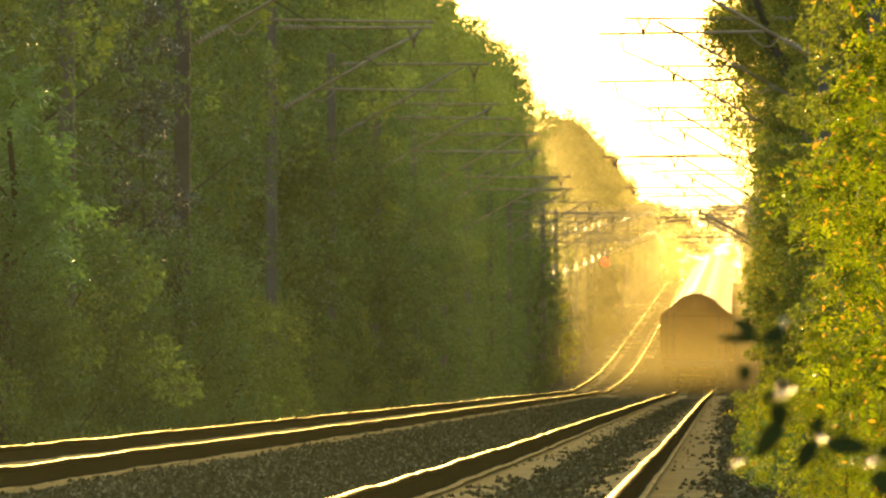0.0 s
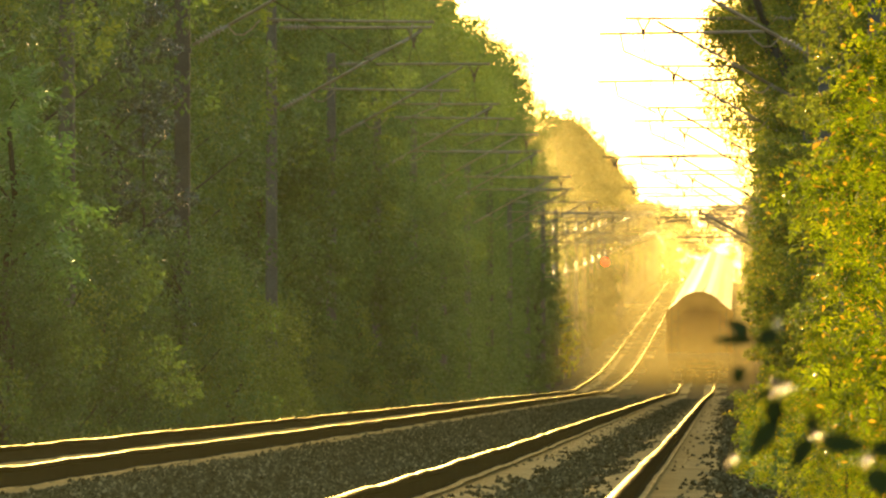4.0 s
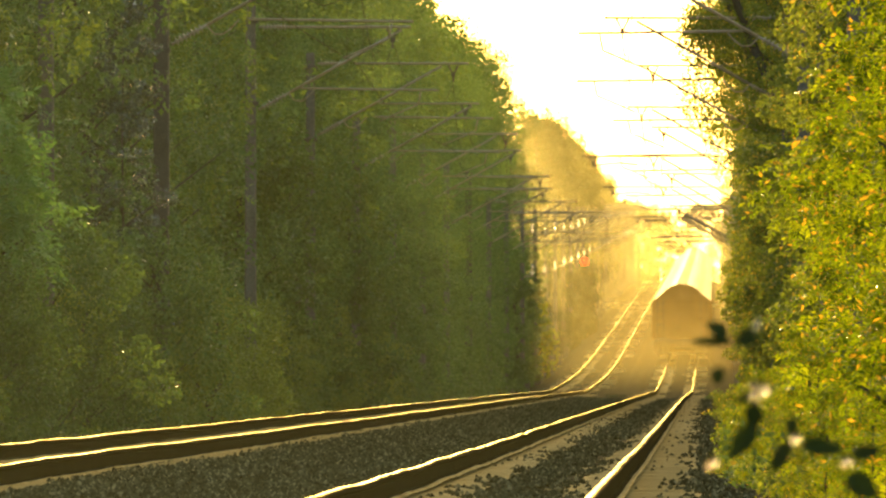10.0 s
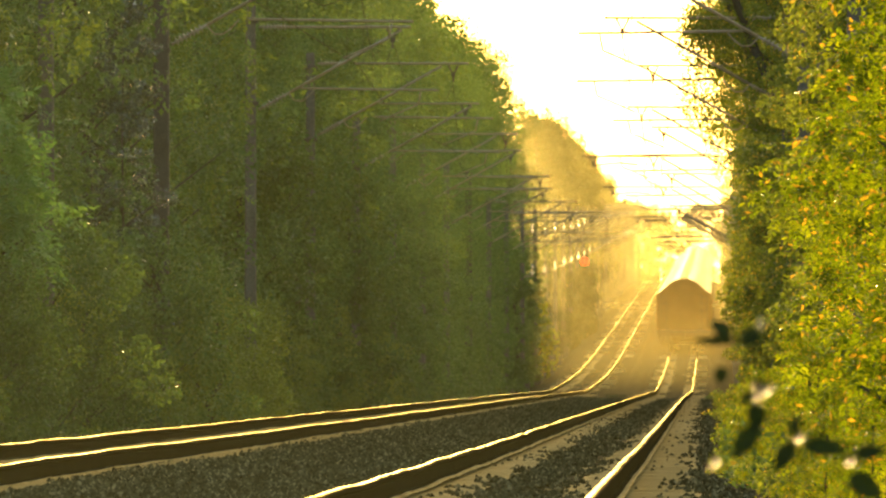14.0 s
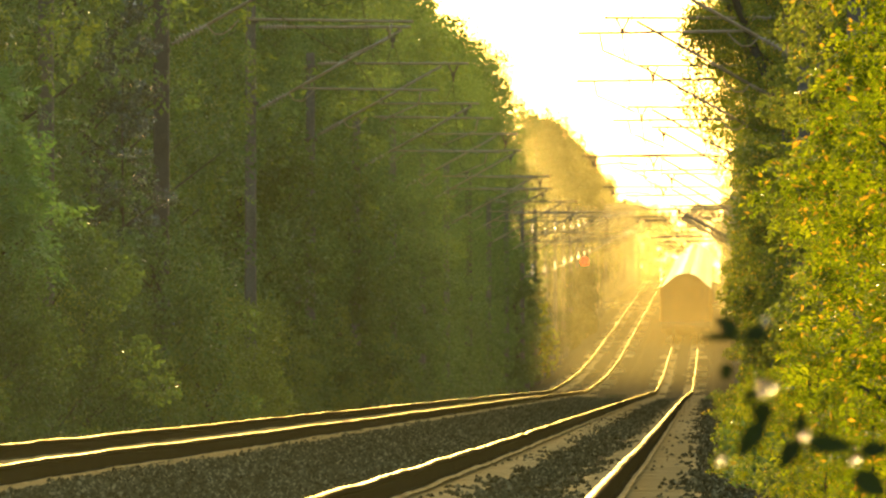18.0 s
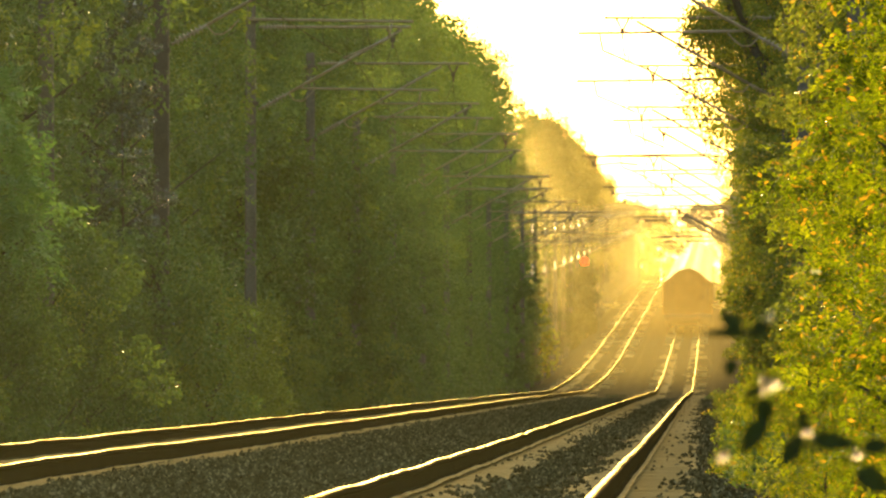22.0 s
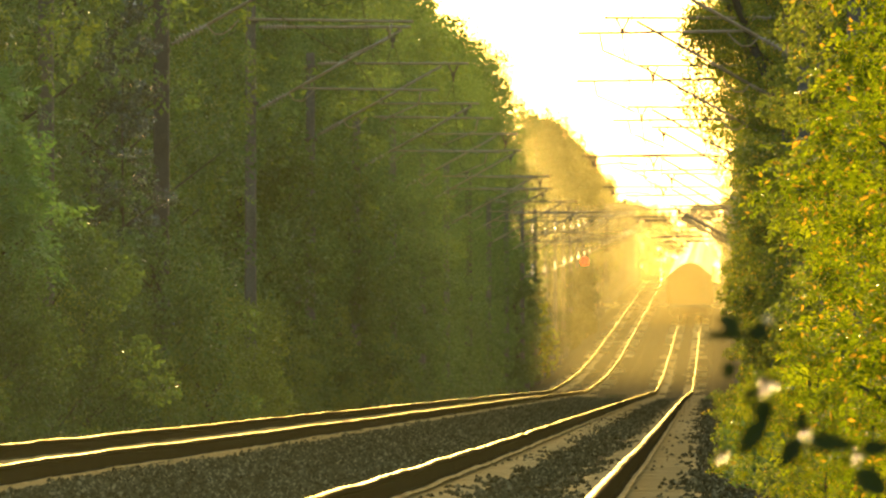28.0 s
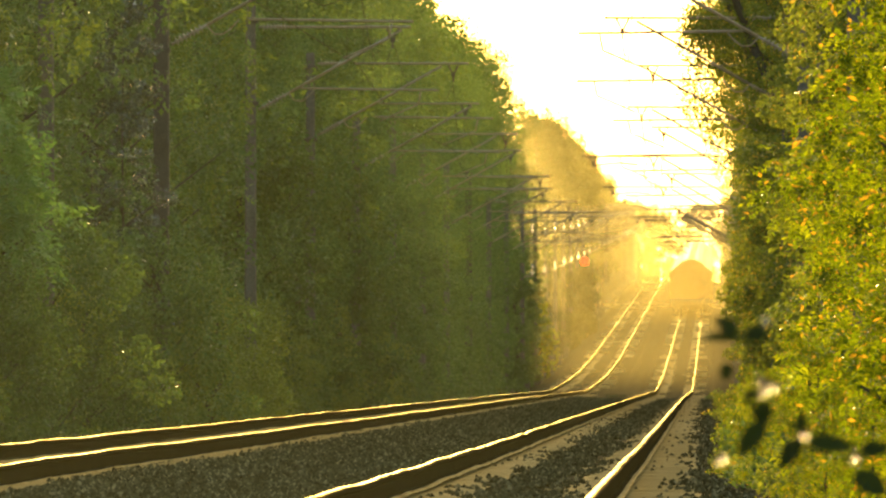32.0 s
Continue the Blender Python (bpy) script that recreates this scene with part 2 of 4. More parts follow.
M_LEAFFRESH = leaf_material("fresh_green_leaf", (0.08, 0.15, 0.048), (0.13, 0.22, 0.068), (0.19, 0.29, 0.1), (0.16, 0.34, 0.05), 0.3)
M_WING = leaf_material("insect_wing", (0.5, 0.5, 0.4), (0.6, 0.6, 0.45), (0.7, 0.7, 0.55), (0.7, 0.7, 0.4), 0.5)
for m in (M_LEAFGLOSS, M_LEAFSILVER):
    m.node_tree.nodes["Principled BSDF"].inputs["Coat Weight"].default_value = 1.0
    m.node_tree.nodes["Principled BSDF"].inputs["Coat Roughness"].default_value = 0.08
M_RED = surface("red_signal_glass", (0.5, 0.02, 0.01), (0.6, 0.03, 0.015), 4.0, 0.2)
M_RED.node_tree.nodes["Principled BSDF"].inputs["Emission Color"].default_value = (1.0, 0.004, 0.002, 1)
M_RED.node_tree.nodes["Principled BSDF"].inputs["Emission Strength"].default_value = 3.6
M_BLACK = surface("black_signal_paint", (0.015, 0.015, 0.015), (0.03, 0.03, 0.03), 3.0, 0.5)


# ---- mesh helpers ----
def mesh_np(name, verts, faces, mat, smooth=False):
    """A mesh from arrays; faces all have the same count of corners."""
    verts, faces = np.asarray(verts, dtype=np.float32), np.asarray(faces, dtype=np.int32)
    me = bpy.data.meshes.new(name)
    me.vertices.add(len(verts))
    me.vertices.foreach_set("co", verts.ravel())
    k = faces.shape[1]
    me.loops.add(faces.size)
    me.loops.foreach_set("vertex_index", faces.ravel())
    me.polygons.add(len(faces))
    me.polygons.foreach_set("loop_start", np.arange(0, faces.size, k, dtype=np.int32))
    me.polygons.foreach_set("use_smooth", np.full(len(faces), smooth))
    me.update(calc_edges=True)
    me.materials.append(mat)
    return me


def mesh_bm(name, bm, mat, smooth=False):
    me = bpy.data.meshes.new(name)
    bmesh.ops.recalc_face_normals(bm, faces=bm.faces[:])
    for f in bm.faces:
        f.smooth = smooth
    bm.to_mesh(me)
    bm.free()
    me.materials.append(mat)
    return me


def child(name, me, parent, m=None, label=""):
    ob = new(name, me)
    ob.parent = parent
    if m is not None:
        ob.matrix_basis = m
    return tagged(ob, label)


def add_box(bm, size, at, rot=None, bevel=0.0):
    m = Matrix.Translation(at) @ (rot if rot is not None else Matrix()) @ Matrix.Diagonal((*size, 1))
    made = bmesh.ops.create_cube(bm, size=1, matrix=m)
    if bevel:
        edges = list({e for v in made["verts"] for e in v.link_edges})
        bmesh.ops.bevel(bm, geom=edges, offset=bevel, segments=1, affect="EDGES")


def add_tube(bm, a, b, r, r2=None, seg=8):
    a, b = Vector(a), Vector(b)
    m = Matrix.Translation((a + b) / 2) @ (b - a).to_track_quat("Z", "Y").to_matrix().to_4x4()
    bmesh.ops.create_cone(bm, cap_ends=True, segments=seg, radius1=r, radius2=r if r2 is None else r2, depth=(b - a).length, matrix=m)


def swept(name, profile, ys, place, mat, smooth=False, closed=True):
    """A profile of (x, z) carried along the line; place(y) gives its x and z."""
    n, k = len(ys), len(profile)
    v = np.zeros((n, k, 3))
    for i, y in enumerate(ys):
        px, pz = place(y)
        v[i, :, 0] = [p[0] + px for p in profile]
        v[i, :, 1] = y
        v[i, :, 2] = [p[1] + pz for p in profile]
    f = []
    for i in range(n - 1):
        for j in range(k if closed else k - 1):
            a, b = i * k + j, i * k + (j + 1) % k
            f.append((a, b, b + k, a + k))
    return mesh_np(name, v.reshape(-1, 3), f, mat, smooth)


# ---- ground ----
def along(a, b):
    """Stations along the line, closer together near by."""
    out, y = [], a
    while y < b:
        out.append(y)
        y += 1.0 if 60 < y < 300 else 2.0 if y < 700 else 5.0 if y < 2300 else 40.0
    return out + [b]


def ground_sheet():
    ys = along(-250, 2300) + [2600, 3500, 6000]
    xs = [-3000, -400, -60, -25, -16, -12.5, -10.2, -8.9, -1.9, 0.9, 1.8, 3.5, 8, 20, 60, 400, 3000]
    v, f = [], []
    for y in ys:
        for x in xs:
            cx = right_x(y) - GAP / 2
            z = rail_z(y) - 0.75
            if abs(x - cx) > 5.5:
                z += 0.25 * noise.noise((x * 0.13, y * 0.09, 3)) - 0.1
            v.append((x, y, z))
    k = len(xs)
    for i in range(len(ys) - 1):
        for j in range(k - 1):
            a = i * k + j
            f.append((a, a + 1, a + 1 + k, a + k))
    tagged(new("ground", mesh_np("ground", v, f, M_SOIL, True)), "dark forest soil with leaf litter beside the railway", "ground", kind="structure")


ground_sheet()


def wobble(y, k):
    return noise.noise((y * 0.11, k * 7.3, 0.5))


def ballast_bed():
    bed = [(-1.35, -0.235), (-1.05, -0.24), (-0.75, -0.245), (-0.45, -0.235), (-0.28, -0.21), (0.0, -0.2), (0.28, -0.21), (0.45, -0.235), (0.75, -0.245), (1.05, -0.24), (1.35, -0.235)]
    prof = ([(-GAP - 3.0, -0.8), (-GAP - 2.1, -0.33), (-GAP - 1.65, -0.2)] + [(x - GAP, z + 0.055) for x, z in bed] + [(-GAP + 1.65, -0.165), (-GAP / 2, -0.2), (-1.65, -0.185)]
            + bed + [(1.6, -0.2), (2.1, -0.33), (3.0, -0.8)])
    ys = along(-60, 2250)
    n, k = len(ys), len(prof)
    v = []
    for i, y in enumerate(ys):
        for x, z in prof:
            e = 0.025 * noise.noise((x * 1.9, y * 0.23, 9)) + 0.02 * noise.noise((x * 5, y * 0.9, 4))
            v.append((x + right_x(y) if x > -GAP / 2 - 0.1 else x + GAP + left_x(y), y, z + rail_z(y) + e - 0.012))
    f = []
    for i in range(n - 1):
        for j in range(k - 1):
            a = i * k + j
            f.append((a, a + 1, a + 1 + k, a + k))
    tagged(new("ballast_bed", mesh_np("ballast_bed", v, f, M_BALLAST)), "dark grey crushed stone ballast under two tracks", "ballast", kind="structure")


ballast_bed()

RAIL = [(-0.075, -0.172), (0.075, -0.172), (0.075, -0.16), (0.012, -0.135), (0.009, -0.045), (0.035, -0.03), (0.036, -0.01), (0.026, 0.0),
        (-0.026, 0.0), (-0.036, -0.01), (-0.035, -0.03), (-0.009, -0.045), (-0.012, -0.135), (-0.075, -0.16)]
RAILHEAD = [(-0.029, -0.002), (0.029, -0.002), (0.024, 0.0015), (0.011, 0.004), (-0.011, 0.004), (-0.024, 0.0015)]


# Pale strip in place of the light caught along the rail foot.
FOOT_HIGHLIGHT = [(0.045, -0.146), (0.078, -0.154), (0.08, -0.163), (0.05, -0.166)]


def railway(centre, k, lift, label):
    track = tagged(new("railway_track"), label, "railway track", "railway tracks")
    for side in (-1, 1):
        def place(y, side=side):
            near = 1.0 if y < 700 else 0.4
            return (centre(y) + side * 0.7535 + 0.006 * near * wobble(y * 1.7, k + side),
                    rail_z(y) + lift + near * (0.012 * wobble(y, k + side + 20) + 0.006 * wobble(y * 3.1, k + 40 + side) + 0.004 * wobble(y * 7.3, k + 60 + side)))
        ys = along(-60, 2230)
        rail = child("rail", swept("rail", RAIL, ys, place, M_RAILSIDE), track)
        child("rail_head", swept("rail_head", RAILHEAD, ys, place, M_RAILTOP), rail, label="worn shiny running surface")
        child("rail_foot", swept("rail_foot", FOOT_HIGHLIGHT, ys, place, M_DUST), rail, label="pale strip for the lit edge of the rail foot")
    return track


TRACK_R = railway(right_x, 1, 0.0, "railway track with worn shiny rails on concrete sleepers")
TRACK_L = railway(left_x, 5, 0.03, "railway track with shiny rails on concrete sleepers beside the woods")


# ---- overhead line ----
def cantilever_meshes():
    """The arm of a mast in its own space: x away from the mast, z above the rail head."""
    out = {}
    bm = bmesh.new()
    add_tube(bm, (0.78, 0, 7.62), (3.35, 0, 7.62), 0.026)
    out["stay_tube"] = mesh_bm("stay_tube", bm, M_STEEL, True)
    bm = bmesh.new()
    add_tube(bm, (0.75, 0, 6.33), (2.95, 0, 7.56), 0.028)
    out["bracket_tube"] = mesh_bm("bracket_tube", bm, M_STEEL, True)
    bm = bmesh.new()
    add_tube(bm, (1.2, 0, 6.42), (3.9, 0, 6.38), 0.022)
    out["registration_tube"] = mesh_bm("registration_tube", bm, M_STEEL, True)
    bm = bmesh.new()
    add_tube(bm, (3.55, 0, 6.36), (3.5, 0, 6.1), 0.016)
    add_tube(bm, (3.5, 0, 6.1), (2.75, 0, 5.78), 0.015)
    out["steady_arm"] = mesh_bm("steady_arm", bm, M_STEEL, True)
    bm = bmesh.new()
    for s in (-1, 1):
        add_tube(bm, (3.0, 0, 7.36), (3.0 + 0.12 * s, 0, 7.6), 0.02, seg=6)
    add_box(bm, (0.09, 0.08, 0.1), (3.0, 0, 7.37), bevel=0.015)
    add_tube(bm, (3.0, 0, 7.36), (3.0, 0, 7.2), 0.022, seg=6)
    out["wire_hanger"] = mesh_bm("wire_hanger", bm, M_IRON)
    for nm, a, b in (("stay_insulator", (0.16, 0, 7.62), (0.78, 0, 7.62)), ("bracket_insulator", (0.16, 0, 6.0), (0.75, 0, 6.33))):
        bm = bmesh.new()
        a, b = Vector(a), Vector(b)
        add_tube(bm, a, b, 0.022, seg=8)
        for i in range(7):
            p = a.lerp(b, 0.16 + 0.11 * i)
            q = (b - a).normalized() * 0.012
            add_tube(bm, p - q, p + q * 1.4, 0.07, 0.035, seg=10)
        out[nm] = mesh_bm(nm, bm, M_GLAZE, True)
    bm = bmesh.new()
    pts = [Vector((0.75, 0, 6.3)), Vector((0.86, 0, 6.18)), Vector((1.0, 0, 6.17)), Vector((1.14, 0, 6.27)), Vector((1.27, 0, 6.42))]
    for a, b in zip(pts, pts[1:]):
        add_tube(bm, a, b, 0.012, seg=6)
    out["jumper"] = mesh_bm("jumper", bm, M_STEEL, True)
    return out


ARM = cantilever_meshes()


def post_insulator_meshes():
    """A short bracket with an upright insulator on it."""
    bm = bmesh.new()
    add_box(bm, (0.5, 0.06, 0.06), (0.3, 0, 0), bevel=0.01)
    bracket = mesh_bm("bracket", bm, M_STEEL)
    bm = bmesh.new()
    add_tube(bm, (0, 0, 0.03), (0, 0, 0.62), 0.05, 0.03, 10)
    for k in range(5):
        add_tube(bm, (0, 0, 0.08 + 0.09 * k), (0, 0, 0.13 + 0.09 * k), 0.12 - 0.008 * k, 0.06, 12)
    return bracket, mesh_bm("post_insulator", bm, M_PORCELAIN, True)


BRACKET, POST = post_insulator_meshes()


def long_arm_meshes():
    """The longer reach of some arms, with a second hanger at its end."""
    bm = bmesh.new()
    add_tube(bm, (3.3, 0, 7.62), (5.5, 0, 7.62), 0.026)
    tube = mesh_bm("reach_tube", bm, M_IRON, True)
    bm = bmesh.new()
    for s in (-1, 1):
        add_tube(bm, (5.1, 0, 7.4), (5.1 + 0.14 * s, 0, 7.6), 0.026, seg=6)
    add_box(bm, (0.12, 0.08, 0.14), (5.1, 0, 7.38), bevel=0.015)
    hanger = mesh_bm("wire_hanger", bm, M_IRON)
    bm = bmesh.new()
    add_tube(bm, (5.1, 0, 7.34), (4.3, 0, 7.42), 0.022)
    add_tube(bm, (4.3, 0, 7.42), (3.7, 0, 7.36), 0.022)
    return tube, hanger, mesh_bm("steady_arm", bm, M_IRON, True)


REACH = long_arm_meshes()


def mast_mesh(name, mat, w0, w1, h):
    bm = bmesh.new()
    made = bmesh.ops.create_cube(bm, size=1)["verts"]
    for v in made:
        w = w1 if v.co.z > 0 else w0
        v.co = Vector((v.co.x * w, v.co.y * w, (v.co.z + 0.5) * (h + 1.0) - 1.0))
    bmesh.ops.bevel(bm, geom=bm.edges[:], offset=0.025, segments=1, affect="EDGES")
    return mesh_bm(name, bm, mat)


def footing_mesh():
    bm = bmesh.new()
    add_box(bm, (0.7, 0.7, 0.9), (0, 0, -0.6), bevel=0.04)
    return mesh_bm("footing", bm, M_CONCRETE)


def collar_mesh():
    bm = bmesh.new()
    add_box(bm, (0.3, 0.3, 0.08), (0, 0, 0), bevel=0.01)
    return mesh_bm("collar", bm, M_IRON)


# The dark kind puts the shade on one mast into its colour.
POLE = {"concrete": mast_mesh("pole", M_CONCRETE, 0.25, 0.19, 7.95), "shaded": mast_mesh("pole", M_IRON, 0.27, 0.25, 8.3)}
FOOTING, COLLAR = footing_mesh(), collar_mesh()


def mast(y, side, kind):
    """side -1: beside the left track, its arm reaching right; side 1: the other way round."""
    x = left_x(y) - 3.0 if side < 0 else right_x(y) + 3.0
    base = new("catenary_mast")
    base.matrix_basis = Matrix.Translation((x, y, rail_z(y))) @ pose(0, 0, 0, 0, 0, 0 if side < 0 else 180)
    words = "grey concrete" if kind == "concrete" else "dark steel"
    tagged(base, words + " catenary mast with a tube arm beside the track", "catenary mast", "catenary masts")
    child("pole", POLE[kind], base)
    child("footing", FOOTING, base)
    for h in (6.0, 7.62):
        child("collar", COLLAR, base, pose(0, 0, h))
    return base


STATIONS = [78.0, 128.0, 180.0, 228.0, 276.5, 331.0] + [331.0 + 50.3 * i for i in range(1, 35)]
for i, y in enumerate(STATIONS):
    for side in (-1, 1):
        base = mast(y, side, "shaded" if i % 7 == 4 and side < 0 else "concrete")
        shift = 0.22 * (1 if (i % 2 == 0) else -1) * (1 if side < 0 else -1)
        rise = 0.12 * math.sin(i * 2.4 + side)
        for nm, me in ARM.items():
            m = Matrix.Translation((shift if nm in ("stay_tube", "wire_hanger", "registration_tube", "steady_arm") else 0, 0.12, rise))
            child(nm, me, base, m, {"stay_insulator": "brown ribbed insulator", "bracket_insulator": "brown ribbed insulator"}.get(nm, ""))


    if i in (9, 11, 15, 17, 20):
        for nm, me in zip(("reach_tube", "wire_hanger", "steady_arm"), REACH):
            child(nm, me, base, pose(0, 0.12, rise))
    if y > 760:
        left = [o for o in scene.collection.objects if o.name.startswith("catenary_mast")][-2]
        for h in (6.7, 4.75):
            child("bracket", BRACKET, left, pose(0, -0.16, h))
            child("post_insulator", POST, left, pose(0.48, -0.16, h), "pale ribbed glass insulator")


def wires(centre, label):
    top = tagged(new("overhead_wires"), label, "overhead wire", "overhead wires")

    def strand(name, pts, r):
        v, f = [], []
        for p in pts:
            for k in range(3):
                a = k * 2.0944 + 0.5
                v.append((p[0] + r * math.cos(a), p[1], p[2] + r * math.sin(a)))
        for i in range(len(pts) - 1):
            for k in range(3):
                a, b = 3 * i + k, 3 * i + (k + 1) % 3
                f.append((a, b, b + 3, a + 3))
        child(name, mesh_np(name, v, f, M_WIRE, True), top)

    carry, touch, dv, df = [], [], [], []
    for i, y in enumerate(STATIONS[:-1]):
        s0 = 0.22 if i % 2 == 0 else -0.22
        for k in range(8):
            u = k / 8
            yy = y + (STATIONS[i + 1] - y) * u
            x = centre(yy) + s0 * (1 - 2 * u)
            zc = rail_z(yy) + 7.22 - 0.95 * 4 * u * (1 - u)
            carry.append((x, yy, zc))
            touch.append((x, yy, rail_z(yy) + 5.75))
            if k in (1, 3, 5, 7):
                n = len(dv)
                zt = rail_z(yy) + 5.75
                dv += [(x - 0.003, yy, zt), (x + 0.003, yy, zt), (x + 0.003, yy, zc), (x - 0.003, yy, zc),
                       (x, yy - 0.003, zt), (x, yy + 0.003, zt), (x, yy + 0.003, zc), (x, yy - 0.003, zc)]
                df += [(n, n + 1, n + 2, n + 3), (n + 4, n + 5, n + 6, n + 7)]
    strand("messenger_wire", carry, 0.007)
    strand("contact_wire", touch, 0.007)
    tagged(child("dropper", mesh_np("dropper", dv, df, M_WIRE), top), kind="stuff")


wires(right_x, "thin copper overhead wires above the railway track")
wires(left_x, "thin copper overhead wires above the track beside the woods")


# ---- trees ----
def leaves_np(centres, radii, count, size, r, droop=0.35):
    """Folded leaves scattered through clumps; two triangles each."""
    w = np.prod(radii, axis=1) ** 0.66
    pick = r.choice(len(centres), size=count, p=w / w.sum())
    d = r.normal(size=(count, 3))
    d /= np.linalg.norm(d, axis=1)[:, None]
    rad = (0.45 + 0.6 * r.random(count) ** 0.5)[:, None]
    p = centres[pick] + d * rad * radii[pick]
    ax = d * 0.6 + r.normal(size=(count, 3)) * 0.6
    ax[:, 2] -= droop
    ax /= np.linalg.norm(ax, axis=1)[:, None]
    sd = np.cross(ax, r.normal(size=(count, 3)))
    sd /= np.linalg.norm(sd, axis=1)[:, None] + 1e-9
    nr = np.cross(ax, sd)
    ln = (size * (0.6 + 0.8 * r.random(count)))[:, None]
    v = np.stack([p, p + ax * ln * 0.5 + sd * ln * 0.3 + nr * ln * 0.1, p + ax * ln, p + ax * ln * 0.5 - sd * ln * 0.3 + nr * ln * 0.1], axis=1)
    i = np.arange(count)[:, None] * 4
    f = np.concatenate([i + np.array([0, 1, 2]), i + np.array([0, 2, 3])], axis=0)
    return v.reshape(-1, 3), f


def sprays_np(centres, radii, count, size, r, pairs=4):
    """Feathered twigs: each a row of paired leaflets that hangs outwards from a clump."""
    w = np.prod(radii, axis=1) ** 0.66
    pick = r.choice(len(centres), size=count, p=w / w.sum())
    d = r.normal(size=(count, 3))
    d /= np.linalg.norm(d, axis=1)[:, None]
    p = centres[pick] + d * (0.4 + 0.6 * r.random(count) ** 0.5)[:, None] * radii[pick]
    ax = d * 0.9 + r.normal(size=(count, 3)) * 0.4
    ax[:, 2] -= 0.25
    ax /= np.linalg.norm(ax, axis=1)[:, None]
    sd = np.cross(ax, np.array([0, 0, 1.0]) + r.normal(size=(count, 3)) * 0.45)
    sd /= np.linalg.norm(sd, axis=1)[:, None] + 1e-9
    nr = np.cross(sd, ax)
    vs = []
    for k in range(2 * pairs + 1):
        side = 0 if k == 2 * pairs else (1 if k % 2 else -1)
        u = (k // 2 + 0.6) * size * 0.52
        bend = -0.1 * (k // 2) ** 2 * size
        q = p + ax * u + nr * bend * 0.5
        la = (ax * (0.35 if side else 1.0) + sd * side * 0.9 + nr * (-0.25) + r.normal(size=(count, 3)) * 0.15)
        la /= np.linalg.norm(la, axis=1)[:, None]
        ls = np.cross(la, nr)
        ls /= np.linalg.norm(ls, axis=1)[:, None] + 1e-9
        ln = (size * (0.8 + 0.4 * r.random(count)))[:, None]
        vs.append(np.stack([q, q + la * ln * 0.45 + ls * ln * 0.22 + nr * ln * 0.06, q + la * ln, q + la * ln * 0.45 - ls * ln * 0.22 + nr * ln * 0.06], axis=1))
    v = np.concatenate(vs, axis=0)
    i = np.arange(len(v))[:, None] * 4
    f = np.concatenate([i + np.array([0, 1, 2]), i + np.array([0, 2, 3])], axis=0)
    return v.reshape(-1, 3), f


def tree_meshes(seed, h, spread, low, clumps, count, size, leaf, lean=0.0, feathered=False, limbed=False):
    """Trunk with limbs, and a crown of leaves in clumps that hang on the limbs."""
    r = np.random.default_rng(seed)
    bm = bmesh.new()
    top = Vector((lean, 0, h * 0.86))
    prev, pr = Vector((0, 0, -0.8)), 0.02 * h
    knots = []
    for k in range(1, 6):
        u = k / 5
        q = Vector((lean * u * u + r.normal() * 0.12, r.normal() * 0.12, top.z * u))
        add_tube(bm, prev, q, pr, pr * 0.78, 7)
        prev, pr = q, pr * 0.78
        knots.append(q)
    cs, rs, limbs = [], [], []
    for k in range(clumps):
        u = low + (0.98 - low) * (k + r.random()) / clumps
        a = r.random() * 6.283
        wide = spread * (math.sin(math.pi * (0.16 + 0.8 * (u - low) / (1.0 - low))) ** 0.6) * (0.45 + 0.6 * r.random())
        c = np.array([math.cos(a) * wide + lean * u * u, math.sin(a) * wide, u * h])
        cs.append(c)
        s = spread * (0.15 + 0.17 * r.random())
        rs.append((s, s, s * (0.5 + 0.3 * r.random())))
        if k % 4 == 0:
            z0 = max(u * h - wide * 0.7, 0.12 * h)
            limb = bmesh.new() if limbed else bm
            add_tube(limb, (lean * (z0 / h) ** 2, 0, z0), Vector(c), 0.004 * h * (1.1 - u) + 0.008, 0.006, 5)
            if limbed:
                limbs.append(mesh_bm("limb", limb, M_BARK, True))
    trunk = mesh_bm("trunk", bm, M_BARK, True)
    v, f = sprays_np(np.array(cs), np.array(rs), count // 9, size, r) if feathered else leaves_np(np.array(cs), np.array(rs), count, size, r)
    return trunk, mesh_np("crown", v, f, leaf), limbs


def tree(name, meshes, at, turn, scale, label, category, group):
    ob = new(name)
    ob.matrix_basis = pose(*at, 0, 0, turn)
    tagged(ob, label, category, group)
    child("trunk", meshes[0], ob).scale = (scale,) * 3
    child("crown", meshes[1], ob).scale = (scale,) * 3
    for limb in meshes[2]:
        child("limb", limb, ob).scale = (scale,) * 3
    return ob


NEAR = [tree_meshes(20 + i, 12.5, 2.6, 0.02, 84, 15000, (0.11, 0.1, 0.105, 0.095)[i], (M_LEAF, M_LEAFY, M_LEAF, M_LEAF)[i], 0.0, i % 2 == 1) for i in range(4)]
MID = [tree_meshes(40 + i, 15.0, 2.9, 0.03, 90, 32000, 0.095, (M_LEAFRIM, M_LEAFRIM, M_LEAFY, M_LEAFRIM)[i]) for i in range(4)]
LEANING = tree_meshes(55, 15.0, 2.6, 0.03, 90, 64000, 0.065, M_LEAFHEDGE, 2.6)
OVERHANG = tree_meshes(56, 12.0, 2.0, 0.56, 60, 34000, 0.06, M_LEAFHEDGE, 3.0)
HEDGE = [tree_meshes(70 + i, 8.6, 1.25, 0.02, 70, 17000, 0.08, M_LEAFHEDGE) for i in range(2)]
SILVER = tree_meshes(57, 7.5, 0.75, 0.02, 80, 15000, 0.06, M_LEAFSILVER)
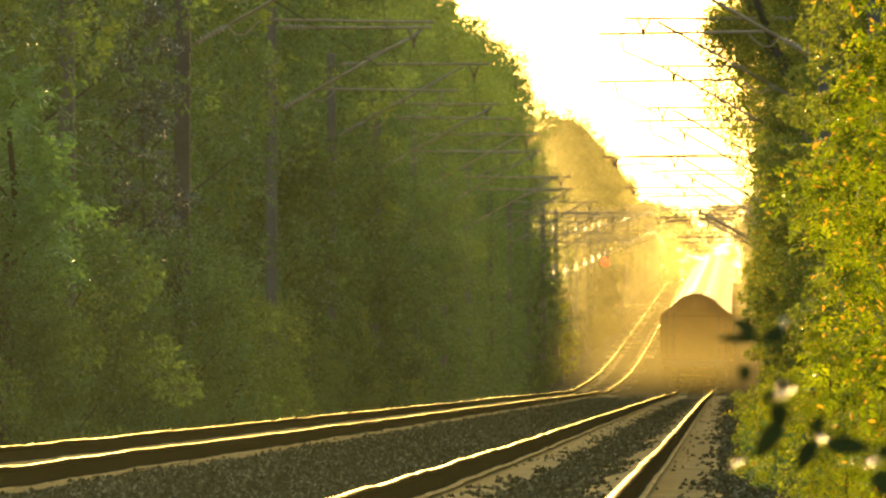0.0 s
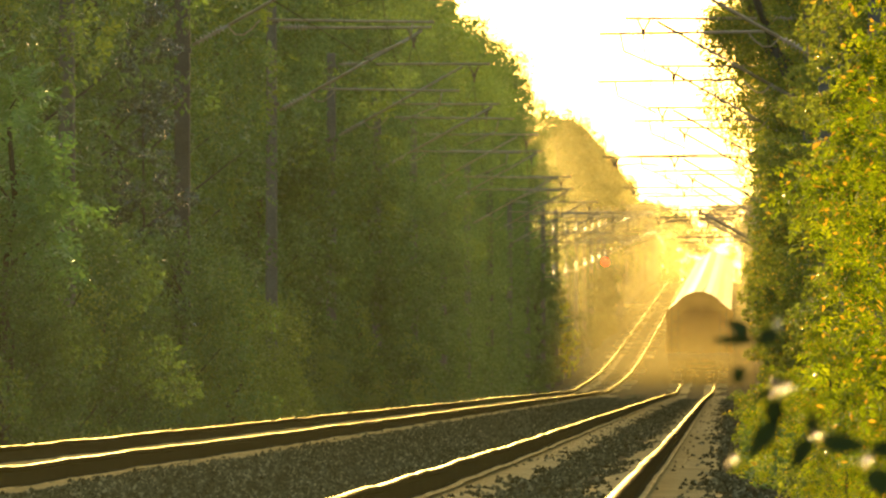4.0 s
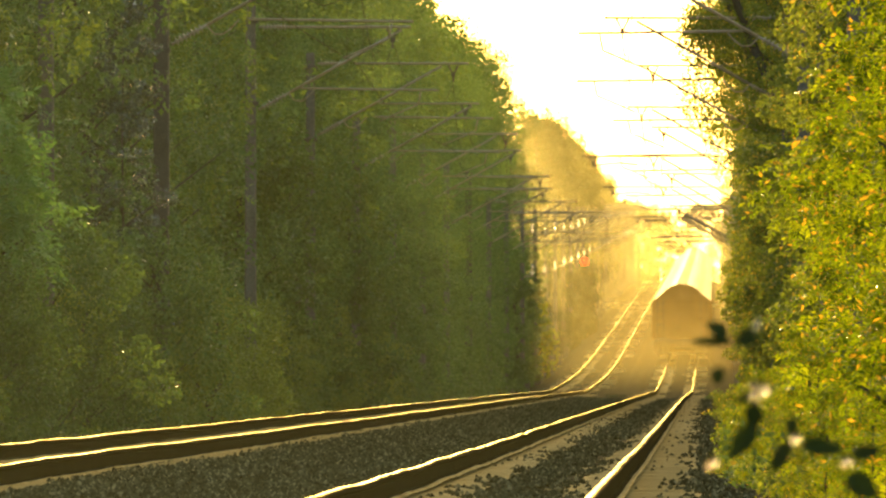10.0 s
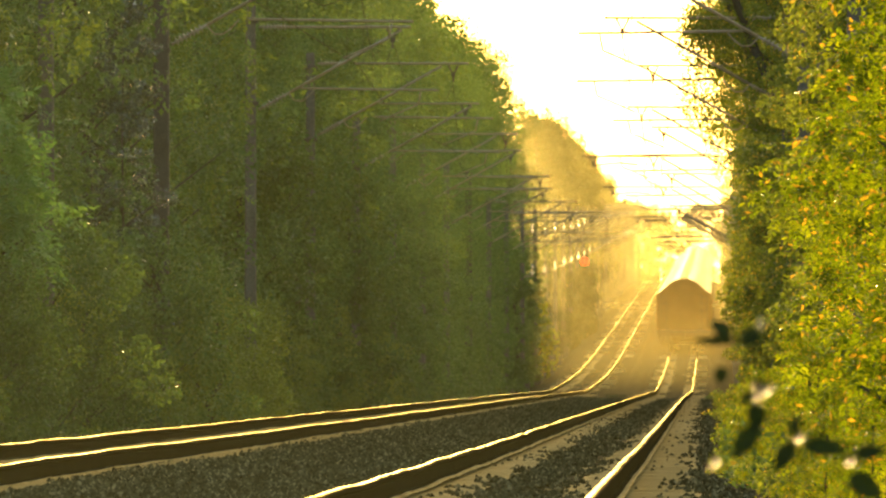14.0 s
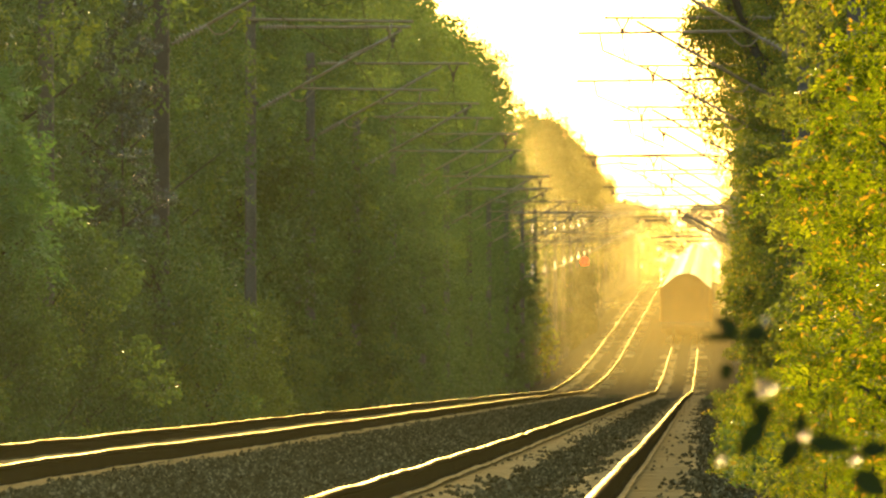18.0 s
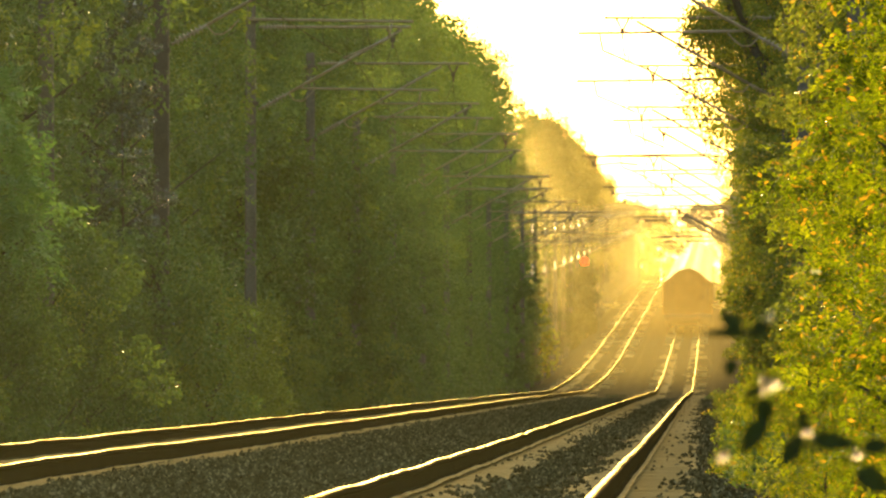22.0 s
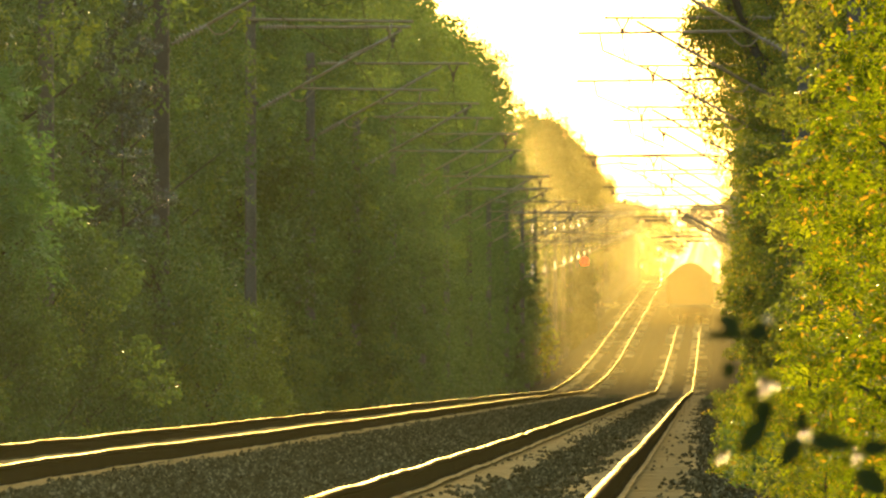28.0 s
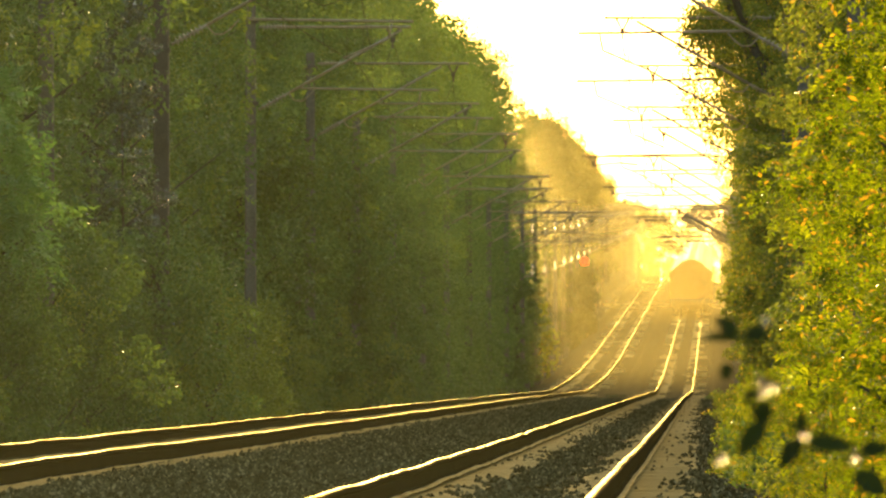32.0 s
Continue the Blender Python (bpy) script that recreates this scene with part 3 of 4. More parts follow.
FROND = tree_meshes(58, 5.2, 0.95, 0.52, 30, 3600, 0.12, M_LEAFFRESH, 0.0, True)
FAR = [tree_meshes(60 + i, 14.0, 3.2, 0.03, 64, 16000, 0.17, M_LEAFFAR) for i in range(3)]
EDGE = [tree_meshes(74 + i, 5.6, 1.6, 0.02, 44, 7000, 0.11, (M_LEAF, M_LEAFRIM)[i]) for i in range(2)]
BUSH = [tree_meshes(80 + i, 3.4, 1.5, 0.02, 56, 11000, 0.07, (M_LEAFBUSH, M_LEAF, M_LEAFBUSH)[i]) for i in range(3)]
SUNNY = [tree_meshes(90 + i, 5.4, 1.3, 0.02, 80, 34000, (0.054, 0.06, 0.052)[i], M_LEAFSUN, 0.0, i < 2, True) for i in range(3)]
WEED = [tree_meshes(100 + i, 0.7, 0.32, 0.05, 12, 420, 0.05, (M_LEAFY, M_LEAFHEDGE)[i]) for i in range(2)]
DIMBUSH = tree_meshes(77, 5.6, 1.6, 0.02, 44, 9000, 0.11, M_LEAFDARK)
COVER = tree_meshes(79, 6.6, 0.95, 0.02, 50, 9000, 0.1, M_LEAF)
# Takes the sunlit leaf colours to brighten the end of the woods.
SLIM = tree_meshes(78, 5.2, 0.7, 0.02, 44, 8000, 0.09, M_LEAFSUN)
DARKWEED = tree_meshes(103, 0.6, 0.4, 0.05, 12, 420, 0.05, M_LEAFDARK)
tr = np.random.default_rng(11)


def plant(name, kinds, x, y, scale, label, category, group):
    tree(name, kinds[int(tr.integers(len(kinds)))], (x, y, rail_z(y) - 0.75), float(tr.random() * 360), scale, label, category, group)


def woods_left():
    y, k = 168.0, 0
    while y < 345:
        plant("tree", NEAR, -11.6 + tr.normal() * 0.35, y, 0.95 + 0.2 * tr.random(), "green broadleaf tree at the edge of dense woods", "tree", "trees of the near woods")
        k += 1
        if k % 3 == 0:
            plant("tree", NEAR, -15.5 + tr.normal() * 0.6, y + 3, 1.0 + 0.2 * tr.random(), "tall green broadleaf tree inside dense woods", "tree", "trees of the near woods")
        y += 6.4
    k = 0
    while y < 852:
        k += 1
        plant("tree", MID, -11.6 + tr.normal() * 0.25, y, 0.98 + 0.16 * tr.random(), "dark green broadleaf tree at the edge of the woods", "tree", "trees of the woods")
        plant("bush", EDGE, -9.75 + tr.normal() * 0.15, y + 3 * tr.random(), 0.8 + 0.4 * tr.random(), "tall green bush at the edge of the woods", "bush", "bushes")
        if k % 3 == 0:
            plant("tree", MID, -17.5 + tr.normal() * 0.6, y + 4, 0.95 + 0.15 * tr.random(), "dark green broadleaf tree inside the woods", "tree", "trees of the woods")
        y += 9.5
    y = 1125.0
    while y < 2150:
        size = float(np.interp(y, [1010, 1200, 1650, 2200], [1.0, 1.09, 0.83, 0.64]))
        plant("tree", FAR, -11.2 + tr.normal() * 0.5, y, size * (0.9 + 0.14 * tr.random()), "hazy tree far along the line", "tree", "far trees")
        if y < 1500:
            plant("tree", FAR, -17.0 + tr.normal() * 0.6, y + 9, size * (0.86 + 0.14 * tr.random()), "hazy tree far along the line", "tree", "far trees")
        y += 24


def woods_right():
    y = 190.0
    while y < 480:
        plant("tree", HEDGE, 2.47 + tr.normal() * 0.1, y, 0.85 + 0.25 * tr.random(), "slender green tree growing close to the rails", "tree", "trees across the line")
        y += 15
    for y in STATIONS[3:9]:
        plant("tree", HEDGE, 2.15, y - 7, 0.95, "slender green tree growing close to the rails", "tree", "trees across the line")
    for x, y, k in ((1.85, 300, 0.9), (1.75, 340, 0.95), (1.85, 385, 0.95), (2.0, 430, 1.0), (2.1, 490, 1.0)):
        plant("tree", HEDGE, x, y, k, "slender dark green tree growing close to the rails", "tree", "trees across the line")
    y = 330.0
    while y < 1000:
        plant("tree", NEAR if y < 330 else MID, 4.6 if y < 330 else 4.65 + tr.normal() * 0.3, y, 0.82 + 0.2 * tr.random(), "green tree beside the railway, facing the sun", "tree", "trees across the line")
        y += 11
    while y < 2150:
        plant("tree", FAR, 5.6 + tr.normal() * 0.4, y, 0.8 + 0.2 * tr.random(), "hazy tree far along the line", "tree", "far trees")
        y += 32


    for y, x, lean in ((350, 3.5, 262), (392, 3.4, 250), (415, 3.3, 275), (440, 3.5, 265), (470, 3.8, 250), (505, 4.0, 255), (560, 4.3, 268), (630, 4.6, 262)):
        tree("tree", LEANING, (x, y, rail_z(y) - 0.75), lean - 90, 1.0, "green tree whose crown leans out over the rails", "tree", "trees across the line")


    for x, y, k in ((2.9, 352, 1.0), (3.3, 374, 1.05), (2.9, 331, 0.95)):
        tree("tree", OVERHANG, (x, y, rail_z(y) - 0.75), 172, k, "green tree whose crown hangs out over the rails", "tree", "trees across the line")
    for x, y in ((-11.5, 2200), (-10, 2225), (-8.6, 2255), (-7.4, 2290), (-6.2, 2330)):
        plant("tree", FAR, x, y, 0.8 + 0.2 * tr.random(), "hazy tree where the line passes out of sight", "tree", "far trees")
    for i in range(26):
        plant("tree", FAR, -52 + 4.2 * i + tr.normal(), 2380 + 60 * tr.random(), 0.78 + 0.2 * tr.random(), "hazy tree where the line passes out of sight", "tree", "far trees")


SAPLINGS = []


def hedge_right():
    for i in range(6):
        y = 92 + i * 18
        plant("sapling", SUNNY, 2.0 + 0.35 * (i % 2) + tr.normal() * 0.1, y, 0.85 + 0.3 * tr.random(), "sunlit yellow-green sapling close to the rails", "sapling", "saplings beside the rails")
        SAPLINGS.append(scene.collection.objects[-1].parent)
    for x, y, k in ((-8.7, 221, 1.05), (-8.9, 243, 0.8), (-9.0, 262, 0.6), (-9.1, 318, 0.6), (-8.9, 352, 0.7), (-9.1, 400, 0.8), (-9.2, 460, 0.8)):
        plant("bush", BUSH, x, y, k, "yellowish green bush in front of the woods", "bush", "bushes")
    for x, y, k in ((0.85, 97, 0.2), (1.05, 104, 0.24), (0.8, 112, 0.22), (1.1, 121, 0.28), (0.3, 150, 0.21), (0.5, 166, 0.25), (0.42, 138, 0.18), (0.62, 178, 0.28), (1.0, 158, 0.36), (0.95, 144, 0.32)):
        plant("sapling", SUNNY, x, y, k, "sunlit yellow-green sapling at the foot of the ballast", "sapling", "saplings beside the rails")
    for x, y, k in ((-8.7, 203, 0.8), (-8.9, 212, 0.75)):
        plant("bush", BUSH[1:2], x, y, k, "green bush in front of the woods", "bush", "bushes")
    plant("bush", BUSH[:1], -8.25, 285, 0.8, "light yellowish green bush in front of the woods", "bush", "bushes")
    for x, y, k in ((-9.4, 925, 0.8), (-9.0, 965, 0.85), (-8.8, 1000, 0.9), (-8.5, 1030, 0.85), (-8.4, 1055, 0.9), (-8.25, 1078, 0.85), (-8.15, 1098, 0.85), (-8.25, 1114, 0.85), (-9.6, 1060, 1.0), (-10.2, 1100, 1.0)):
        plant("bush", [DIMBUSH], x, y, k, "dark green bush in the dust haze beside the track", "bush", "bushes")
    for x, y, k in ((-8.65, 776, 1.0), (-8.95, 806, 1.05), (-8.68, 827, 1.0)):
        plant("tree", [COVER], x, y, k, "slender green tree at the end of the woods", "tree", "trees of the woods")
    for x, y, k in ((-8.55, 846, 0.95), (-8.3, 856, 0.8), (-8.05, 866, 0.6), (-8.0, 905, 0.42)):
        plant("bush", [SLIM], x, y, k, "slender light green bush at the end of the woods", "bush", "bushes")
    plant("bush", BUSH[1:2], -8.75, 267, 1.1, "dense green bush before a catenary mast", "bush", "bushes")
    for x, y, k in ((-9.05, 373, 1.0), (-9.1, 424, 1.05), (-9.15, 474, 1.1), (-9.2, 524, 1.1)):
        plant("tree", [COVER], x, y, k, "slender green tree before a catenary mast", "tree", "trees of the woods")
    for i in range(20):
        plant("bush", BUSH, -9.7 + tr.normal() * 0.2, 186 + 11.5 * i, 0.7 + 0.35 * tr.random(), "green bush under the trees at the edge of the woods", "bush", "bushes")
    vine = tree("vine_covered_tree", SILVER, (-9.2, 268, rail_z(268) - 0.75), 40, 1.0, "slender tree covered with silvery grey leaves", "tree", "trees of the near woods")
    next(o for o in vine.children if o.name.startswith("trunk")).scale = (0.3, 0.3, 1.0)
    tree("tree", FROND, (-8.75, 207, rail_z(207) - 0.75), 40, 1.0, "young tree with fresh green feathered leaves", "tree", "trees of the near woods")
    tree("tree", FROND, (-9.1, 216, rail_z(216) - 0.75), 150, 0.9, "young tree with fresh green feathered leaves", "tree", "trees of the near woods")
    for i in range(75):
        y = 128 + 570 * tr.random() ** 1.8
        plant("weed", WEED, 0.35 + 0.8 * tr.random() + right_x(y) + 1.37, y, 0.8 + 0.7 * tr.random(), "small green weed on the ballast edge", "weed", "weeds")
    for i in range(16):
        y = 240 + 480 * tr.random()
        plant("weed", WEED, left_x(y) - 2.6 - 0.8 * tr.random(), y, 0.8 + 0.6 * tr.random(), "small green weed on the ballast edge", "weed", "weeds")
    for x, y in ((-3.6, 655), (-3.4, 668), (-3.75, 690)):
        plant("weed", [DARKWEED], x, y, 1.1, "dark weed growing between the tracks", "weed", "weeds")


woods_left()
woods_right()
hedge_right()


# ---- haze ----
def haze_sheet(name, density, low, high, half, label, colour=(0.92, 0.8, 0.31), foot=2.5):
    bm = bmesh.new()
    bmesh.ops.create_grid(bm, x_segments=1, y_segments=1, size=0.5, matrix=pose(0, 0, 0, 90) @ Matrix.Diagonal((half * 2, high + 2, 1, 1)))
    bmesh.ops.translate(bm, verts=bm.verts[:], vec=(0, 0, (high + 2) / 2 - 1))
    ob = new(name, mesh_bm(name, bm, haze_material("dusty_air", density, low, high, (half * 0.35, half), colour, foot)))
    return tagged(ob, label, "haze", "haze", "stuff")


# Added veil near the camera: lifts the dark tones like glare.
veil = haze_sheet("evening_mist", 0.0082, 4, 12, 3.5, "thin added veil over the line that lifts the dark tones", (0.82, 0.9, 0.5), 0.05)
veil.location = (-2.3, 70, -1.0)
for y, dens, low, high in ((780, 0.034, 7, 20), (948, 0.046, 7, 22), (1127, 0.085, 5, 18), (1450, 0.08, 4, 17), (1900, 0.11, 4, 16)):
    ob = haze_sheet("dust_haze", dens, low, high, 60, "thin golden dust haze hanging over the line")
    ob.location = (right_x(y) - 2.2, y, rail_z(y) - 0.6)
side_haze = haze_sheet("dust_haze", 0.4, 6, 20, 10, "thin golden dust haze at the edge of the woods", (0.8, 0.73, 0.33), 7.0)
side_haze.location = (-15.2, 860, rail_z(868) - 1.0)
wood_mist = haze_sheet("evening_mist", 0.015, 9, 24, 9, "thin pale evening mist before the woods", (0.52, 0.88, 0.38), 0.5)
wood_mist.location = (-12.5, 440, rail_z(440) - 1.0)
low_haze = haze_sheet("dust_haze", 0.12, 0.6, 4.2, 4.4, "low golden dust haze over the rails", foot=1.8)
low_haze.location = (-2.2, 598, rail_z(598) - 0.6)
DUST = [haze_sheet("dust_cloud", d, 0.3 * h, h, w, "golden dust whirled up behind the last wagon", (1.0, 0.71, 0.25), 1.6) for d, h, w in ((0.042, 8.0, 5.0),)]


# ---- the goods train ----
WAGON = 15.0


def wagon_meshes():
    """One covered hopper wagon: y along the line, z above the rail head."""
    L = WAGON - 1.3
    out = []

    def keep(name, bm, mat, at=(0, 0, 0), label="", smooth=False):
        out.append((name, mesh_bm(name, bm, mat, smooth), at, label))

    def shell(prof, y0, y1, bevel):
        bm = bmesh.new()
        ends = [[bm.verts.new((x, y, z)) for x, z in prof] for y in (y0, y1)]
        k = len(prof)
        for j in range(k):
            bm.faces.new((ends[0][j], ends[0][(j + 1) % k], ends[1][(j + 1) % k], ends[1][j]))
        bm.faces.new(ends[0])
        bm.faces.new(ends[1])
        bmesh.ops.bevel(bm, geom=bm.edges[:], offset=bevel, segments=1, affect="EDGES")
        return bm

    keep("body", shell([(-1.48, 1.2), (1.48, 1.2), (1.5, 3.14), (-1.5, 3.14)], -L / 2, L / 2, 0.03), M_WAGON)
    keep("roof", shell([(-1.53, 3.1), (1.53, 3.1), (1.51, 3.18), (1.08, 3.5), (0.8, 3.78), (0.55, 3.94), (0.28, 4.03), (0, 4.05), (-0.28, 4.03), (-0.55, 3.94), (-0.8, 3.78), (-1.08, 3.5), (-1.51, 3.18)], -L / 2 - 0.05, L / 2 + 0.05, 0.015),
         M_WAGON, label="rounded brown roof")
    for k in range(9):
        for s in (-1, 1):
            bm = bmesh.new()
            add_box(bm, (0.07, 0.1, 1.9), (0, 0, 0), bevel=0.015)
            keep("side_rib", bm, M_WAGON, (s * 1.51, -L / 2 + 0.4 + k * (L - 0.8) / 8, 2.15))
    for k in range(3):
        bm = bmesh.new()
        add_box(bm, (0.5, 1.5, 0.1), (0, 0, 0), bevel=0.03)
        keep("roof_hatch", bm, M_WAGON, (0, (k - 1) * 4.2, 4.03))
    for s in (-1, 1):
        bm = bmesh.new()
        add_box(bm, (0.16, L + 0.5, 0.3), (0, 0, 0), bevel=0.02)
        keep("side_sill", bm, M_WAGONIRON, (s * 1.38, 0, 1.05))
    for e in (-1, 1):
        bm = bmesh.new()
        add_box(bm, (2.9, 0.18, 0.34), (0, 0, 0), bevel=0.02)
        keep("buffer_beam", bm, M_WAGONIRON, (0, e * (L / 2 + 0.3), 1.04))
        for s in (-1, 1):
            bm = bmesh.new()
            add_tube(bm, (0, 0, 0), (0, e * 0.36, 0), 0.1, seg=10)
            add_tube(bm, (0, e * 0.34, 0), (0, e * 0.4, 0), 0.22, seg=14)
            keep("buffer", bm, M_WAGONIRON, (s * 0.875, e * (L / 2 + 0.36), 1.04))
            bm = bmesh.new()
            for dx in (-0.16, 0.16):
                add_tube(bm, (dx, 0, -0.9), (dx, 0, 1.9), 0.016, seg=6)
            for k in range(8):
                add_tube(bm, (-0.16, 0, -0.85 + k * 0.36), (0.16, 0, -0.85 + k * 0.36), 0.012, seg=6)
            keep("end_ladder", bm, M_WAGONIRON, (s * 1.12, e * (L / 2 + 0.1), 1.35))
            bm = bmesh.new()
            add_box(bm, (0.3, 0.3, 0.04), (0, 0, -0.45))
            add_box(bm, (0.04, 0.05, 0.5), (0.12, 0, -0.22))
            add_box(bm, (0.04, 0.05, 0.5), (-0.12, 0, -0.22))
            keep("step", bm, M_WAGONIRON, (s * 1.3, e * (L / 2 + 0.05), 0.95))
        bm = bmesh.new()
        add_tube(bm, (0, 0, 0), (0, e * 0.34, 0), 0.05, seg=8)
        add_box(bm, (0.1, 0.08, 0.3), (0, e * 0.36, -0.1), bevel=0.02)
        keep("coupling", bm, M_WAGONIRON, (0, e * (L / 2 + 0.38), 1.0))
        bm = bmesh.new()
        add_box(bm, (0.14, 2.5, 0.3), (1.05, 0, 0.62), bevel=0.03)
        add_box(bm, (0.14, 2.5, 0.3), (-1.05, 0, 0.62), bevel=0.03)
        add_box(bm, (2.3, 0.4, 0.25), (0, 0, 0.7), bevel=0.03)
        for s in (-1, 1):
            for a in (-0.9, 0.9):
                add_box(bm, (0.26, 0.34, 0.36), (s * 1.12, a, 0.5), bevel=0.03)
        keep("bogie_frame", bm, M_WAGONIRON, (0, e * (L / 2 - 2.3), 0))
        for a in (-0.9, 0.9):
            bm = bmesh.new()
            add_tube(bm, (-0.95, 0, 0), (0.95, 0, 0), 0.07, seg=8)
            for s in (-1, 1):
                add_tube(bm, (s * 0.69, 0, 0), (s * 0.82, 0, 0), 0.46, 0.45, seg=20)
                add_tube(bm, (s * 0.66, 0, 0), (s * 0.69, 0, 0), 0.49, seg=20)
            keep("wheelset", bm, M_WAGONIRON, (0, e * (L / 2 - 2.3) + a, 0.465), smooth=False)
    for k in (-1, 0, 1):
        bm = bmesh.new()
        vs = bmesh.ops.create_cube(bm, size=1)["verts"]
        for v in vs:
            n = 0.55 if v.co.z < 0 else 1.0
            v.co = Vector((v.co.x * 2.6 * n, v.co.y * 2.1 * n, v.co.z * 0.8))
        keep("hopper_chute", bm, M_WAGON, (0, k * 2.2, 0.86))
    bm = bmesh.new()
    for z in (0.55, 0.75):
        add_tube(bm, (-0.5, 0, z), (0.5, 0, z), 0.02, seg=6)
    for x in (-0.5, 0, 0.5):
        add_tube(bm, (x, 0, -0.1), (x, 0, 0.75), 0.02, seg=6)
    keep("hand_rail", bm, M_WAGONIRON, (0, -L / 2 - 0.32, 1.3))
    return out


WAG = wagon_meshes()
WAGONS = []
first = tagged(new("hopper_wagon"), "brown covered hopper wagon in a goods train", "goods wagon", "wagons of the goods train")
for nm, me, at, lab in WAG:
    child(nm, me, first, pose(*at), lab)
WAGONS.append(first)
for i in range(1, 40):
    if i < 12:
        WAGONS.append(copy_thing(first, Matrix()))
    else:
        w = tagged(new("hopper_wagon"), "brown covered hopper wagon in a goods train", "goods wagon", "wagons of the goods train")
        for nm, me, at, lab in WAG:
            if nm in ("body", "roof", "buffer_beam", "bogie_frame", "side_sill", "roof_hatch", "hopper_chute"):
                child(nm, me, w, pose(*at), lab)
        WAGONS.append(w)


# ---- signal and level crossing ----
def signal(y):
    x = left_x(y) - 2.8
    ob = tagged(new("railway_signal"), "railway signal on a post showing a red light", "signal")
    ob.location = (x, y, rail_z(y) + 0.42)
    bm = bmesh.new()
    add_tube(bm, (0, 0, -1.3), (0, 0, 4.6), 0.08, seg=10)
    child("post", mesh_bm("post", bm, M_IRON, True), ob)
    bm = bmesh.new()
    add_box(bm, (0.55, 0.08, 1.1), (0, 0, 4.1), bevel=0.03)
    child("back_board", mesh_bm("back_board", bm, M_BLACK), ob, label="black signal board")
    for k, z in enumerate((3.85, 4.4)):
        bm = bmesh.new()
        add_tube(bm, (0, -0.04, z), (0, -0.3, z), 0.16, 0.17, seg=14)
        child("hood", mesh_bm("hood", bm, M_BLACK), ob)
        bm = bmesh.new()
        add_tube(bm, (0, -0.3, z), (0, -0.315, z), 0.25, seg=16)
        child("lens", mesh_bm("lens", bm, M_RED if k == 0 else M_BLACK), ob, label="glowing red lens" if k == 0 else "dark lens")
    bm = bmesh.new()
    for s in (-0.2, 0.2):
        add_tube(bm, (s, 0.15, -0.5), (s, 0.15, 3.6), 0.015, seg=6)
    for k in range(12):
        add_tube(bm, (-0.2, 0.15, -0.3 + 0.32 * k), (0.2, 0.15, -0.3 + 0.32 * k), 0.012, seg=6)
    child("ladder", mesh_bm("ladder", bm, M_STEEL), ob)


signal(1122.0)


def crossing(y):
    ob = tagged(new("level_crossing"), "pale concrete level crossing laid across both tracks", "level crossing", kind="structure")
    z = rail_z(y)
    spans = [(-9.5, left_x(y) - 0.83), (left_x(y) - 0.66, left_x(y) + 0.66), (left_x(y) + 0.83, right_x(y) - 0.83), (right_x(y) - 0.66, right_x(y) + 0.66), (right_x(y) + 0.83, 4.0)]
    for a, b in spans:
        for k in range(2):
            bm = bmesh.new()
            add_box(bm, (b - a, 2.9, 0.26), (0, 0, 0), bevel=0.02)
            child("slab", mesh_bm("slab", bm, M_SLEEPER), ob, pose((a + b) / 2, y + 3 * k, rail_z(y + 3 * k) - 0.1))


crossing(1342.0)


# ---- twigs close to the camera ----
def leaf_mesh(name, length, width, curl, mat):
    """One broad leaf with a folded midrib and a thin body; it grows along +x."""
    bm = bmesh.new()
    rows = []
    for i in range(9):
        u = i / 8
        w = width * (math.sin(math.pi * min(u * 0.96 + 0.04, 1.0) ** 0.8) ** 0.8) * 0.5 + 0.0006
        z = -curl * length * u * u
        rows.append([bm.verts.new((u * length, s * w, z + abs(s) * w * 0.35)) for s in (-1, -0.5, 0, 0.5, 1)])
    for a, b in zip(rows, rows[1:]):
        for j in range(4):
            bm.faces.new((a[j], a[j + 1], b[j + 1], b[j]))
    bmesh.ops.solidify(bm, geom=bm.faces[:], thickness=0.0006)
    return mesh_bm(name, bm, mat, True)


DEEP = 27.0


def near_point(px, py, deep=DEEP):
    """A place at that depth, from steps across and up from the line's far end."""
    return Vector(((px - 1246) * deep / F, deep, EYE[2] + (600 - py) * deep / F))


TWIGS = []


